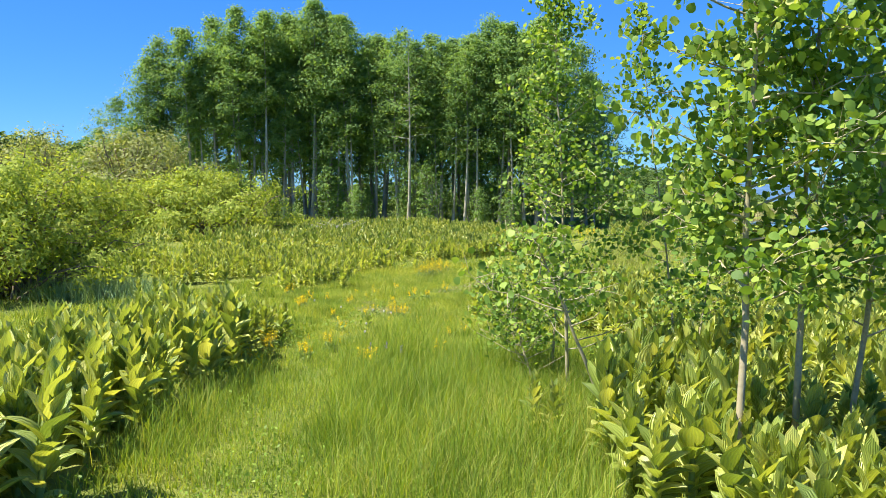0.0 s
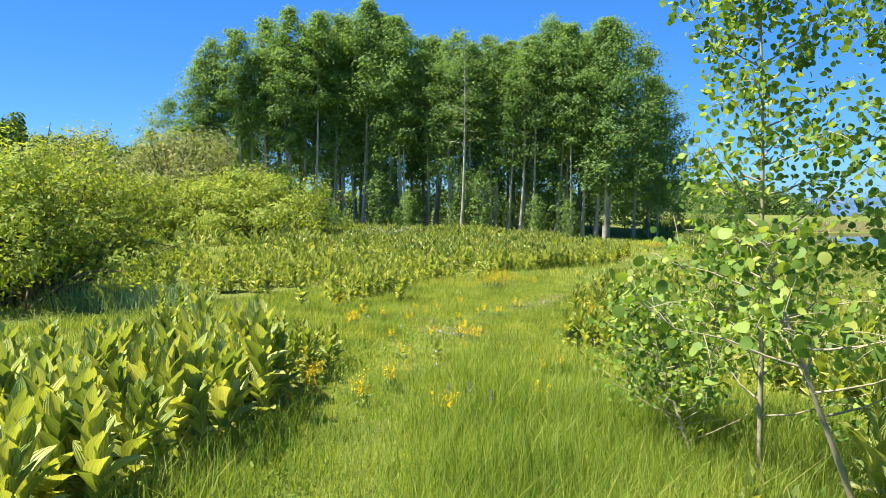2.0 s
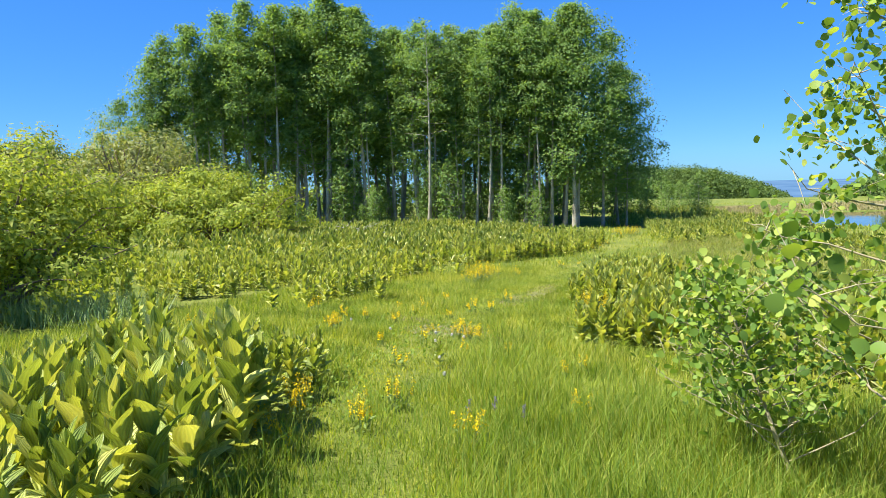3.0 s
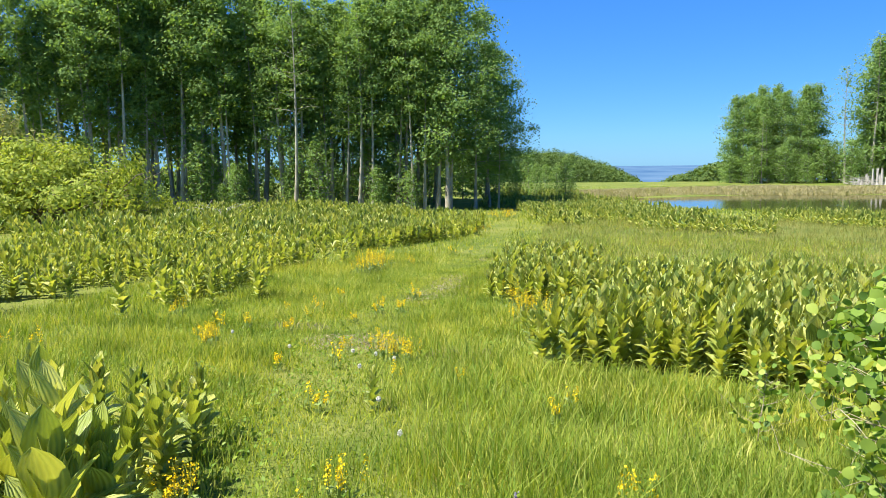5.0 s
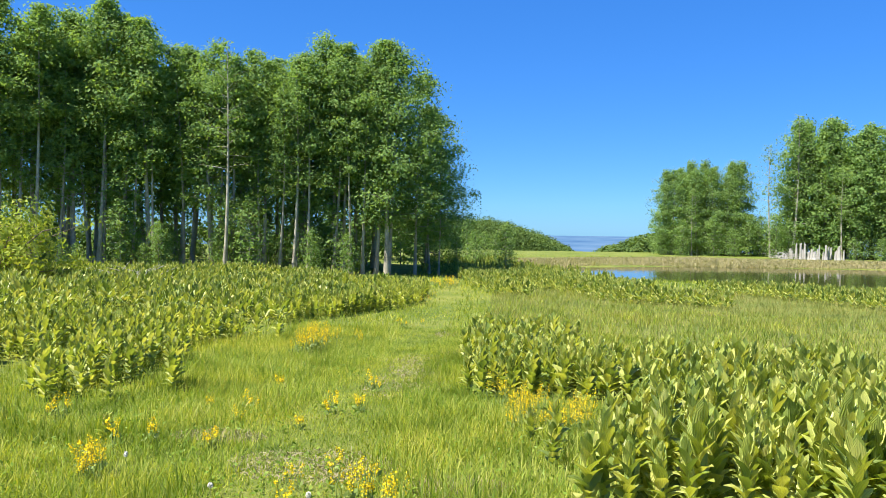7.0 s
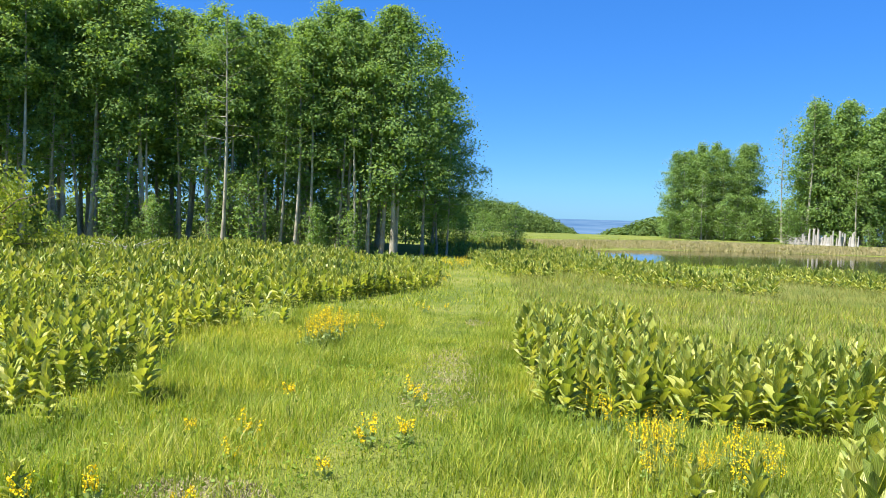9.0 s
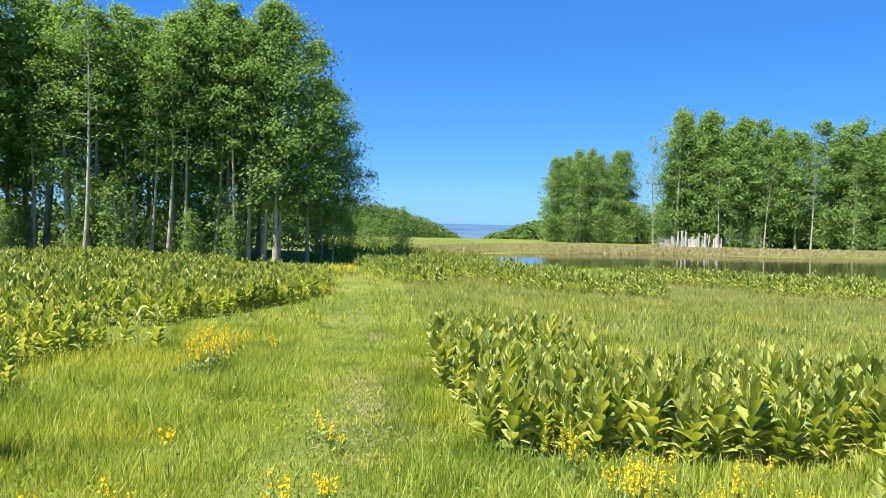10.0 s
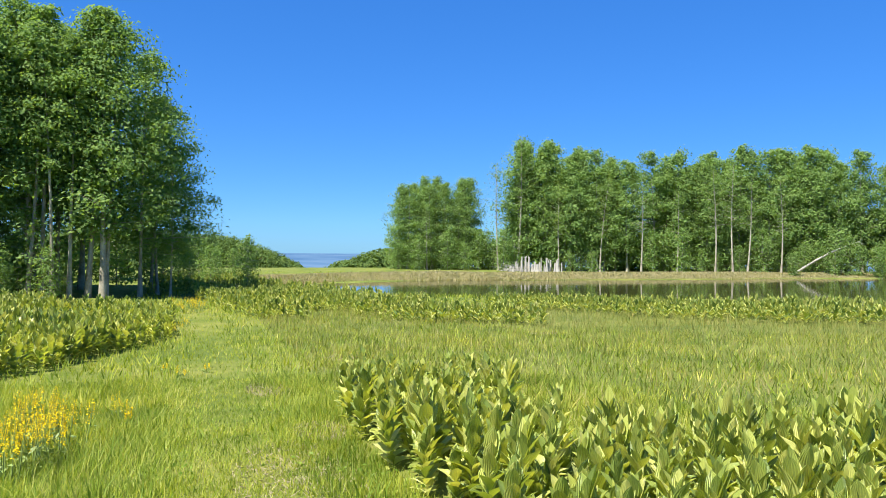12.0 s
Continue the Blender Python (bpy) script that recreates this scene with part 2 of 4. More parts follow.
class Parts:
    """Collects vertices and quads for one mesh."""

    def __init__(self):
        self.co, self.fa, self.uv, self.n = [], [], [], 0

    def add(self, co, faces, uv=None):
        co = np.asarray(co, np.float32)
        self.co.append(co)
        self.fa.append(np.asarray(faces, np.int32) + self.n)
        self.uv.append(np.zeros((len(co), 2), np.float32) if uv is None else uv)
        self.n += len(co)

    def tube(self, pts, radii, sides=6):
        """A tapering round limb along pts."""
        pts = np.asarray(pts, float)
        rings = []
        for i, p in enumerate(pts):
            d = pts[min(i + 1, len(pts) - 1)] - pts[max(i - 1, 0)]
            d = d / (np.linalg.norm(d) + 1e-9)
            a = np.cross(d, (0.31, 0.95, 0.05) if abs(d[2]) > 0.7 else (0, 0, 1))
            a /= np.linalg.norm(a) + 1e-9
            b = np.cross(d, a)
            th = np.arange(sides) * 2 * np.pi / sides
            rings.append(p + radii[i] * (np.cos(th)[:, None] * a + np.sin(th)[:, None] * b))
        co = np.concatenate(rings)
        fa = []
        for i in range(len(pts) - 1):
            for j in range(sides):
                k = (j + 1) % sides
                fa.append((i * sides + j, i * sides + k, (i + 1) * sides + k, (i + 1) * sides + j))
        self.add(co, fa)

    def mesh(self, name, material, smooth=False, uv=False):
        return np_mesh(name, np.concatenate(self.co), np.concatenate(self.fa), material, np.concatenate(self.uv) if uv else None, smooth)


def rot_axes(rng, n, up=0.0):
    """n random frames: two unit vectors at right angles each; up pulls the normals towards the zenith."""
    nor = rng.normal(size=(n, 3))
    nor[:, 2] += up
    nor /= np.linalg.norm(nor, axis=1)[:, None]
    a = np.cross(nor, rng.normal(size=(n, 3)))
    a /= np.linalg.norm(a, axis=1)[:, None] + 1e-9
    return a, np.cross(nor, a), nor


def leaf_cards(rng, places, size, up=0.3, long=1.0, facing=None, tri=False):
    """Small leaves at places: folded lozenges, or triangles where they stay far off. facing: the way each leaf tends to face."""
    n = len(places)
    if facing is None:
        a, b, nor = rot_axes(rng, n, up)
    else:
        nor = facing + rng.normal(size=(n, 3)) * 0.45 + np.array([0, 0, up])
        nor /= np.linalg.norm(nor, axis=1)[:, None] + 1e-9
        a = np.cross(nor, rng.normal(size=(n, 3)))
        a /= np.linalg.norm(a, axis=1)[:, None] + 1e-9
        b = np.cross(nor, a)
    s = (size * rng.uniform(0.6, 1.35, n))[:, None]
    w = 0.5 * s
    P = places
    tip, tail = P + b * s * 0.62 * long, P - b * s * 0.62 * long
    if tri:
        co = np.stack([tail + a * w * 0.8, P - a * w * 1.1 + b * s * 0.2, tip + a * w * 0.3], 1).reshape(-1, 3)
        i = np.arange(n)[:, None] * 3
        return co, np.concatenate([i, i + 1, i + 2], 1)
    fold = nor * s * 0.14
    l1, r1 = P - a * w + fold + b * s * 0.08, P + a * w + fold - b * s * 0.1
    co = np.stack([tail, r1, tip, l1], 1).reshape(-1, 3)
    i = np.arange(n)[:, None] * 4
    return co, np.concatenate([i, i + 1, i + 2, i + 3], 1)


def inside(poly, x, y):
    hit = False
    for (x1, y1), (x2, y2) in zip(poly, poly[1:] + poly[:1]):
        if (y1 > y) != (y2 > y) and x < (x2 - x1) * (y - y1) / (y2 - y1) + x1:
            hit = not hit
    return hit


# ---- the ground ----

def lerp_table(v, table):
    """Piecewise smooth interpolation in a list of (key, value)."""
    if v <= table[0][0]:
        return table[0][1]
    for (a, fa), (b, fb) in zip(table, table[1:]):
        if v <= b:
            k = (v - a) / (b - a)
            return fa + (fb - fa) * k
    return table[-1][1]


SLOPE = [(-60, 3.0), (-5, .78), (0, .52), (5, .2), (8, .08), (11, -.12), (14, -.32), (20, -.6), (32, -1.15), (45, -1.55), (60, -1.85), (90, -1.9), (130, -1.9), (170, -3.0)]


def meadow(x, y):
    """Height of the open ground without the pond's hollow."""
    z = lerp_table(y, SLOPE)
    left = min(max((-x - 3) / 12, 0), 1) * min(max((y - 14) / 14, 0), 1)
    return z + .42 * left


WATER_Z = -2.2
POND = [(6, 80), (8, 70), (15, 64), (28, 57), (40, 50), (62, 46), (92, 55), (98, 74), (88, 84), (69, 87), (50, 86), (36, 87), (26, 88), (16, 86)]


def pond_depth(x, y):
    """Signed distance into the pond: positive inside."""
    best = 1e9
    for (x1, y1), (x2, y2) in zip(POND, POND[1:] + POND[:1]):
        dx, dy = x2 - x1, y2 - y1
        k = min(max(((x - x1) * dx + (y - y1) * dy) / (dx * dx + dy * dy), 0), 1)
        best = min(best, math.hypot(x - x1 - k * dx, y - y1 - k * dy))
    return best if inside(POND, x, y) else -best


def ground_z(x, y):
    z = meadow(x, y)
    z += 0.035 * noise.noise(Vector((x * 0.5, y * 0.5, 3.1))) + 0.012 * noise.noise(Vector((x * 2.1, y * 2.1, 7.7)))
    if 0 < x < 125 and 35 < y < 118:
        d = pond_depth(x, y)
        if d > -6:
            k = min(max((d + 6) / 7.5, 0), 1)
            k = k * k * (3 - 2 * k)
            z = z * (1 - k) + (WATER_Z - 0.35) * k
        z += 0.25 * math.exp(-((d + 6.5) / 2.6) ** 2) * min(max((y - x * 0.25 - 68) / 12, 0), 1)
    if -12 < x < 34 and 85 < y < 115:
        z += 0.3 * math.exp(-((y - 101) / 4.0) ** 2) * min(max((x + 12) / 8, 0), 1) * min(max((34 - x) / 8, 0), 1)
    r = math.hypot(x - 10, y - 10)
    if r > 135:
        z -= 33 * min((r - 135) / 700, 1) ** 1.0
    return z


def spread(lo, hi, fine_lo, fine_hi, fine, n):
    """Grid lines: fine in the middle, coarser outwards."""
    mid = list(np.arange(fine_lo, fine_hi + 1e-6, fine))
    out = [fine_hi + (hi - fine_hi) * (i / n) ** 2.6 for i in range(1, n + 1)]
    inn = [fine_lo + (lo - fine_lo) * (i / n) ** 2.6 for i in range(n, 0, -1)]
    return inn + mid + out


gx, gy = spread(-900, 900, -12, 14, 0.4, 46), spread(-700, 900, -4, 34, 0.4, 46)
co = [(x, y, ground_z(x, y)) for y in gy for x in gx]
W = len(gx)
fa = [(j * W + i, j * W + i + 1, (j + 1) * W + i + 1, (j + 1) * W + i) for j in range(len(gy) - 1) for i in range(W - 1)]
ground = tagged(new("ground", np_mesh("ground", co, fa, M_GROUND, smooth=True)), "sloping green mountain meadow with worn grassy trail", "ground", kind="structure")

water_ring = [(x + (x - 58) * 0.05, y + (y - 73) * 0.05) for x, y in POND]
bm = bmesh.new()
bm.faces.new([bm.verts.new((x, y, WATER_Z)) for x, y in water_ring])
me = bpy.data.meshes.new("water")
bm.to_mesh(me)
bm.free()
me.materials.append(M_WATER)
tagged(new("water", me), "still brown-green pond reflecting trees and sky", "pond", kind="structure")

# the lowland far below the ridge, with the haze in its colour
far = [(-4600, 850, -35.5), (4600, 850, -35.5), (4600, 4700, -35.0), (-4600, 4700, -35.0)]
tagged(new("backdrop", np_mesh("backdrop", far, [(0, 1, 2, 3)], M_LOWLAND)), "lowland plain far below the ridge, blue haze painted into its colour", "distant plain", kind="structure")

# ---- trees ----


def aspen_meshes(seed, height, base, radius, leaves, leaf, lean=0.0, trunk_r=0.13, bare=0.0, sides=7, wide=0.0):
    """Trunk with limbs, and crown, of a tall aspen. base: where the crown begins, as a share of the height; wide: how much the low limbs spread."""
    rng = np.random.default_rng(seed)
    wood, tips = Parts(), []
    k = np.linspace(0, 1, 9)
    bend = rng.normal(0, 0.02 * height, 2)
    axis = np.stack([bend[0] * np.sin(k * 2.4) + lean * height * k, bend[1] * np.sin(k * 2.9 + 0.4), k * height], 1)
    wood.tube(axis, trunk_r * (1 - k * 0.93) * (1 + 0.5 * np.exp(-k * 40)), sides)

    def on_axis(h):
        return np.array([np.interp(h, k, axis[:, i]) for i in range(3)])

    n_limb = int(34 * (1 - base) / 0.6)
    for i in range(n_limb):
        h = base + (0.985 - base) * (i + rng.uniform(0, 1)) / n_limb
        rel = (h - base) / (1 - base)
        prof = (0.5 + 0.5 * math.sin(min(rel * 2.6, 1.57))) * (1 - rel ** 2.2) + 0.11
        prof += wide * (1 - rel) ** 1.3
        length = radius * prof * rng.uniform(0.55, 1.25)
        az = i * 2.4 + rng.uniform(-0.5, 0.5)
        rise = rng.uniform(-0.05, 0.4) * (1 - wide * 0.5) + 0.75 * rel ** 1.4
        s = np.linspace(0, 1, 4)[:, None]
        out = np.array([math.cos(az), math.sin(az), 0])
        pts = on_axis(h) + s * length * out + (s - 0.25 * s ** 3) * length * rise * np.array([0, 0, 1]) + rng.normal(0, 0.05, (4, 3)) * s
        r0 = max(trunk_r * (1 - h) * 0.45, 0.015)
        wood.tube(pts, r0 * np.array([1, 0.7, 0.45, 0.15]), 3)
        for q in np.linspace(0.34, 1.04, 3 + int(3.2 * prof)):
            c = np.array([np.interp(q, s[:, 0], pts[:, j]) for j in range(3)]) + rng.normal(0, 0.075 * radius, 3) * np.array([1, 1, 0.7])
            tips.append((c, 0.20 * radius * rng.uniform(0.55, 1.5) * (0.75 if rel > 0.85 else 1.0), out))
    for _ in range(7):
        tips.append((on_axis(rng.uniform(0.9, 1.0)) + rng.normal(0, 0.10, 3) * radius * 0.5, 0.13 * radius, np.array([0, 0, 0.6])))
    tips = [t for t in tips if rng.uniform() > bare]
    per = max(leaves // max(len(tips), 1), 3)
    pl, away = [], []
    for c, r, out in tips:
        d = np.clip(rng.normal(size=(per, 3)), -1.6, 1.6)
        p = c + d * (r * 0.85) * np.array([1.15, 1.15, 0.68])
        p[:, 2] -= 0.18 * r * (d[:, 0] ** 2 + d[:, 1] ** 2)
        pl.append(p)
        away.append(d * np.array([0.3, 0.3, 0.6]) + out * 0.35)
    cco, cfa = leaf_cards(rng, np.concatenate(pl), leaf, 0.55, 1.0, np.concatenate(away), True)
    return wood.mesh("trunk", M_BARK, True), np_mesh("crown", cco, cfa, M_ASPEN)


def tree_thing(name, wood, crown, m, label, group, category="tree"):
    t = tagged(new(name), label, category, group)
    child("trunk", wood, t)
    if crown is not None:
        child("crown", crown, t)
    t.matrix_basis = m
    return t


def stand(x, y, turn=0.0, scale=1.0, sink=0.08, tilt=0.0):
    return Matrix.Translation((x, y, ground_z(x, y) - sink)) @ Matrix.Rotation(turn, 4, "Z") @ Matrix.Rotation(tilt, 4, "X") @ Matrix.Diagonal((scale, scale, scale, 1))


rng = np.random.default_rng(5)
tall = [aspen_meshes(20 + i, 16.5, b, r, 9800, 0.165, trunk_r=tr) for i, (b, r, tr) in enumerate([(0.32, 2.4, 0.17), (0.42, 2.3, 0.16), (0.26, 2.5, 0.18), (0.50, 2.3, 0.15), (0.22, 2.4, 0.16), (0.38, 2.4, 0.18)])]
slim = [aspen_meshes(30 + i, 16.0, b, 1.7, 4600, 0.165, trunk_r=0.13, lean=0.02 * i - 0.02) for i, b in enumerate((0.5, 0.58, 0.42))]
edge = [aspen_meshes(40 + i, 15.5, 0.24, 2.7, 10500, 0.165, trunk_r=0.12, wide=0.85) for i in range(2)]
young = [aspen_meshes(50 + i, 4.2, 0.06, 1.15, 1300, 0.15, trunk_r=0.035, sides=5) for i in range(3)]
dead = aspen_meshes(61, 14.0, 0.42, 2.2, 900, 0.16, bare=0.5, trunk_r=0.13)

GROVE_LABEL = "tall aspen with pale trunk and dense green crown"
GROVE = "aspen grove across the meadow"


def plant_tree(pair, x, y, scale, label=GROVE_LABEL, group=GROVE, name="aspen_tree"):
    return tree_thing(name, pair[0], pair[1], stand(x, y, rng.uniform(0, 6.28), scale, 0.08, rng.normal(0, 0.035)), label, group)


# front line of the grove, seen from the meadow; a second and third rank behind it
front = []
for i in range(24):
    k = i / 23
    x = -38.5 + 31.5 * k + rng.uniform(-0.8, 0.8)
    y = 49 + 9.0 * k + 3.0 * math.sin(k * 3.1) + rng.uniform(-1.2, 1.2)
    front.append((x, y))
# height of the grove's outline along its length, in metres
GROVE_TOP = [(0, 11.2), (0.04, 13.2), (0.09, 15.8), (0.17, 17.4), (0.3, 18.4), (0.39, 18.0), (0.48, 16.7), (0.57, 16.3), (0.65, 15.4), (0.74, 15.7), (0.83, 16.0), (0.91, 17.4), (1.0, 16.9)]
for i, (x, y) in enumerate(front):
    plant_tree(tall[i % 6], x, y, lerp_table(i / 23, GROVE_TOP) / 16.6 * rng.uniform(0.92, 1.02))
for x, y, s in ((-5.3, 60.0, 0.96), (-4.3, 62.5, 0.82), (-6.9, 58.3, 1.03), (-5.0, 65.5, 0.86), (-3.6, 60.6, 0.62), (-39.8, 48.2, 0.66), (-41.2, 47.6, 0.5), (-42.6, 47.0, 0.36)):
    plant_tree(edge[int(x) % 2], x, y, s, "broad aspen with low branches at the grove's edge")
for i in range(26):
    k = 0.93 * (i + rng.uniform(0.1, 0.9)) / 26
    plant_tree(slim[i % 3], -38 + 32.5 * k, 49.2 + 9 * k + 3.0 * math.sin(k * 3.1) + rng.uniform(-2.2, 1.2), lerp_table(k, GROVE_TOP) / 16.8 * rng.uniform(0.8, 0.98), "slim aspen with bare lower trunk and high crown")
for row in range(2):
    for i in range(13):
        k = (i + 0.5) / 13
        x = -40 + 32 * k + rng.uniform(-1.2, 1.2)
        y = 54.5 + 8 * k + 3.0 * math.sin(k * 3.1) + row * 3.6 + rng.uniform(-1.2, 1.2)
        plant_tree(tall[(i + row * 2) % 6], x, y, lerp_table(k, GROVE_TOP) / 17.0 * rng.uniform(0.92, 1.04))
plant_tree(dead, -17.5, 54.5, 1.08, "half-dead aspen with bare grey top", GROVE)
plant_tree(dead, -13.2, 55.8, 0.98, "half-dead aspen with bare grey top", GROVE)
for i in range(14):
    k = (i + rng.uniform(0.2, 0.8)) / 14
    plant_tree(young[i % 3], -42 + 35.5 * k, 63 + 8 * k + 2 * math.sin(k * 3.1) + rng.uniform(-2, 2), rng.uniform(1.5, 2.3), "leafy young aspen deep in the grove", "saplings under the grove")
for i in range(46):
    k = rng.uniform(0.02, 1)
    plant_tree(young[i % 3], -37 + 31 * k, 47.5 + 9 * k + 3 * math.sin(k * 3.1) + rng.uniform(-1.5, 3.0), rng.uniform(0.3, 0.8) if i % 4 else rng.uniform(0.9, 1.4),
               "young leafy aspen at the foot of the grove", "saplings under the grove")

for x, y, s in ((-4.2, 66, 0.8), (-2.6, 69, 0.7), (-1.0, 74, 0.8), (-3.4, 72, 1.0), (0.8, 78, 0.7), (1.6, 70.5, 0.95), (-5.2, 69, 1.1), (-0.2, 84, 0.8), (2.4, 86, 0.6), (-2.0, 80, 1.0)):
    plant_tree(young[int(s * 10) % 3], x, y, s, "young leafy aspen beyond the grove's edge", "saplings under the grove")

# the woods beyond the pond
POND_LABEL = "green aspen on the far bank of the pond"
POND_GROUP = "trees beyond the pond"
mid = [aspen_meshes(70 + i, 17.5, b, r, 7200, 0.26, trunk_r=0.18, wide=w) for i, (b, r, w) in enumerate([(0.05, 3.1, 0.3), (0.10, 3.0, 0.2), (0.20, 3.0, 0.1), (0.04, 3.3, 0.3)])]


def from_eye(az, dist):
    """A place by its bearing, degrees clockwise from +y, and distance from the path's end."""
    return -1.94 + dist * math.sin(radians(az)), 12.81 + dist * math.cos(radians(az))


def bank(az0, az1, n, d0, d1, h0, h1, ranks=2):
    for rank in range(ranks):
        for i in range(n):
            k = (i + rng.uniform(0.2, 0.8)) / n
            x, y = from_eye(az0 + (az1 - az0) * k, d0 + (d1 - d0) * k + rank * 5 + rng.uniform(-1, 1))
            plant_tree(mid[int(rng.integers(4))], x, y, (h0 + (h1 - h0) * k) * rng.uniform(0.84, 1.08), POND_LABEL, POND_GROUP)


bank(14.6, 20.8, 7, 112, 114, 0.80, 0.80)
bank(24.0, 33.0, 11, 113, 112, 1.10, 1.04)
bank(34.0, 46.5, 16, 112, 120, 0.97, 1.03)
bank(46.5, 60.0, 10, 120, 126, 0.98, 0.8)
plant_tree(dead, *from_eye(22.8, 110), 1.15, "leaning half-dead aspen with bare top", POND_GROUP)
plant_tree(dead, *from_eye(24.2, 110), 1.45, "half-dead aspen with bare grey top", POND_GROUP)
plant_tree(dead, *from_eye(33.6, 108), 1.0, "half-dead aspen with bare grey top", POND_GROUP)
for az, s in ((27.5, 0.9), (30.6, 1.0), (36.2, 0.85), (38.8, 1.05), (40.1, 1.1), (41.0, 1.0), (43.2, 0.95), (17.2, 0.7)):
    plant_tree(dead, *from_eye(az, 109.5), s, "bare-topped aspen with pale trunk beyond the pond", POND_GROUP)
for i in range(70):
    x, y = from_eye(14.5 + 44 * (i + rng.uniform(0, 1)) / 70, rng.uniform(107, 116))
    plant_tree(young[i % 3], x, y, rng.uniform(0.6, 1.5), "young leafy aspen on the pond's bank", "saplings beyond the pond")

# ---- willows ----


def willow(x, y, rx, ry, h, leaves, leaf, material, seed, label, twigs=60):
    """A round thicket: many bent stems from one foot, leaves in clumps along their outer half."""
    rng = np.random.default_rng(seed)
    wood, pl, away = Parts(), [], []
    per = leaves // twigs
    for i in range(twigs):
        az, tilt = rng.uniform(0, 6.283), 0.05 + 1.08 * rng.uniform() ** 0.7
        foot = np.array([rng.normal(0, 0.16 * rx), rng.normal(0, 0.16 * ry), 0])
        reach = math.sin(tilt * 1.5)
        top = h * (0.14 + 0.86 * math.cos(tilt * 1.3)) * rng.uniform(0.78, 1.06)
        s = np.linspace(0, 1, 5)[:, None]
        end = np.array([math.cos(az) * rx * reach, math.sin(az) * ry * reach, 0])
        pts = foot + end * s ** 1.1 + np.array([0, 0, 1]) * top * (1 - (1 - s) ** 1.6) + rng.normal(0, 0.05, (5, 3)) * s * h
        wood.tube(pts, 0.03 * h / 2.2 * np.array([1, 0.8, 0.6, 0.4, 0.15]), 4)
        for _ in range(5):
            q = 1.04 - 0.62 * rng.uniform(0, 1) ** 1.4
            c = pts[0] + (pts[-1] - pts[0]) * q
            c[2] = pts[0][2] + top * (1 - (1 - min(q, 1)) ** 1.6) + rng.normal(0, 0.05) * h
            d = np.clip(rng.normal(size=(per // 5, 3)), -1.7, 1.7)
            pl.append(c + d * np.array([0.085 * rx, 0.085 * ry, 0.055 * h]))
            away.append(d * 0.6 + np.array([c[0] / rx, c[1] / ry, 0.6 * c[2] / h]) * 0.8)
    pl, away = np.concatenate(pl), np.concatenate(away)
    low = pl[:, 2] > h * rng.uniform(0.02, 0.24, len(pl))
    co, fa = leaf_cards(rng, pl[low], leaf, 0.25, 1.6, away[low], True)
    t = tagged(new("willow_bush"), label, "bush", "willow thickets")
    child("stem", wood.mesh("stem", M_TWIG, True), t)
    child("crown", np_mesh("crown", co, fa, material), t)
    t.matrix_basis = stand(x, y)


willow(-9.7, 11.7, 2.3, 2.3, 2.95, 42000, 0.055, M_WILLOW, 1, "yellow-green willow bush beside the lilies", 120)
willow(-13.0, 12.0, 3.0, 3.0, 3.0, 20000, 0.065, M_WILLOW, 2, "yellow-green willow bush at the meadow's edge", 80)
willow(-19.4, 31.4, 4.3, 3.0, 3.5, 28000, 0.095, M_WILLOW, 3, "low spreading yellow-green willow bush", 110)
willow(-24.6, 29.6, 2.8, 2.6, 3.0, 13000, 0.095, M_WILLOW, 4, "low spreading yellow-green willow bush", 80)
willow(-26.2, 33.6, 4.8, 4.0, 5.7, 24000, 0.11, M_WILLOW_GREY, 5, "grey-green willow thicket with bare twigs", 130)
willow(-31.5, 32.0, 5.0, 4.0, 5.4, 20000, 0.11, M_WILLOW_GREY, 6, "grey-green willow thicket with bare twigs", 110)
willow(-27.5, 26.0, 3.6, 3.2, 3.4, 11000, 0.11, M_WILLOW_GREY, 7, "grey-green willow thicket with bare twigs", 80)

# ---- far woods: nobody could count these ----


def far_wood(az0, az1, dist, deep, heights, n, leaf, seed, label, eye=(-1.94, 12.81)):
    """A wooded rise; heights: (share of the way, metres) of its top above the eye's level at the path's end."""
    rng = np.random.default_rng(seed)
    pl, away = [], []
    crowns = n // 90
    for _ in range(crowns):
        k, q = rng.uniform(0, 1), rng.uniform(0, 1)
        az, d = radians(az0 + (az1 - az0) * k), dist + deep * q
        x, y = eye[0] + d * math.sin(az), eye[1] + d * math.cos(az)
        top = lerp_table(k, heights) * rng.uniform(0.8, 1.02)
        r = rng.uniform(1.5, 2.6) * dist / 150
        level = rng.uniform(-0.15, 1) if q < 0.35 else rng.uniform(0.6, 1)
        c = np.array([x, y, -4 + (top + 4) * level - r * 0.7])
        d3 = rng.normal(size=(90, 3))
        d3 /= np.linalg.norm(d3, axis=1)[:, None]
        pl.append(c + d3 * r * rng.uniform(0.6, 1.05, (90, 1)))
        away.append(d3)
    co, fa = leaf_cards(rng, np.concatenate(pl), leaf, 0.5, 1.0, np.concatenate(away), True)
    tagged(new("far_woods", np_mesh("far_woods", co, fa, M_FAR)), label, "woods", kind="stuff")


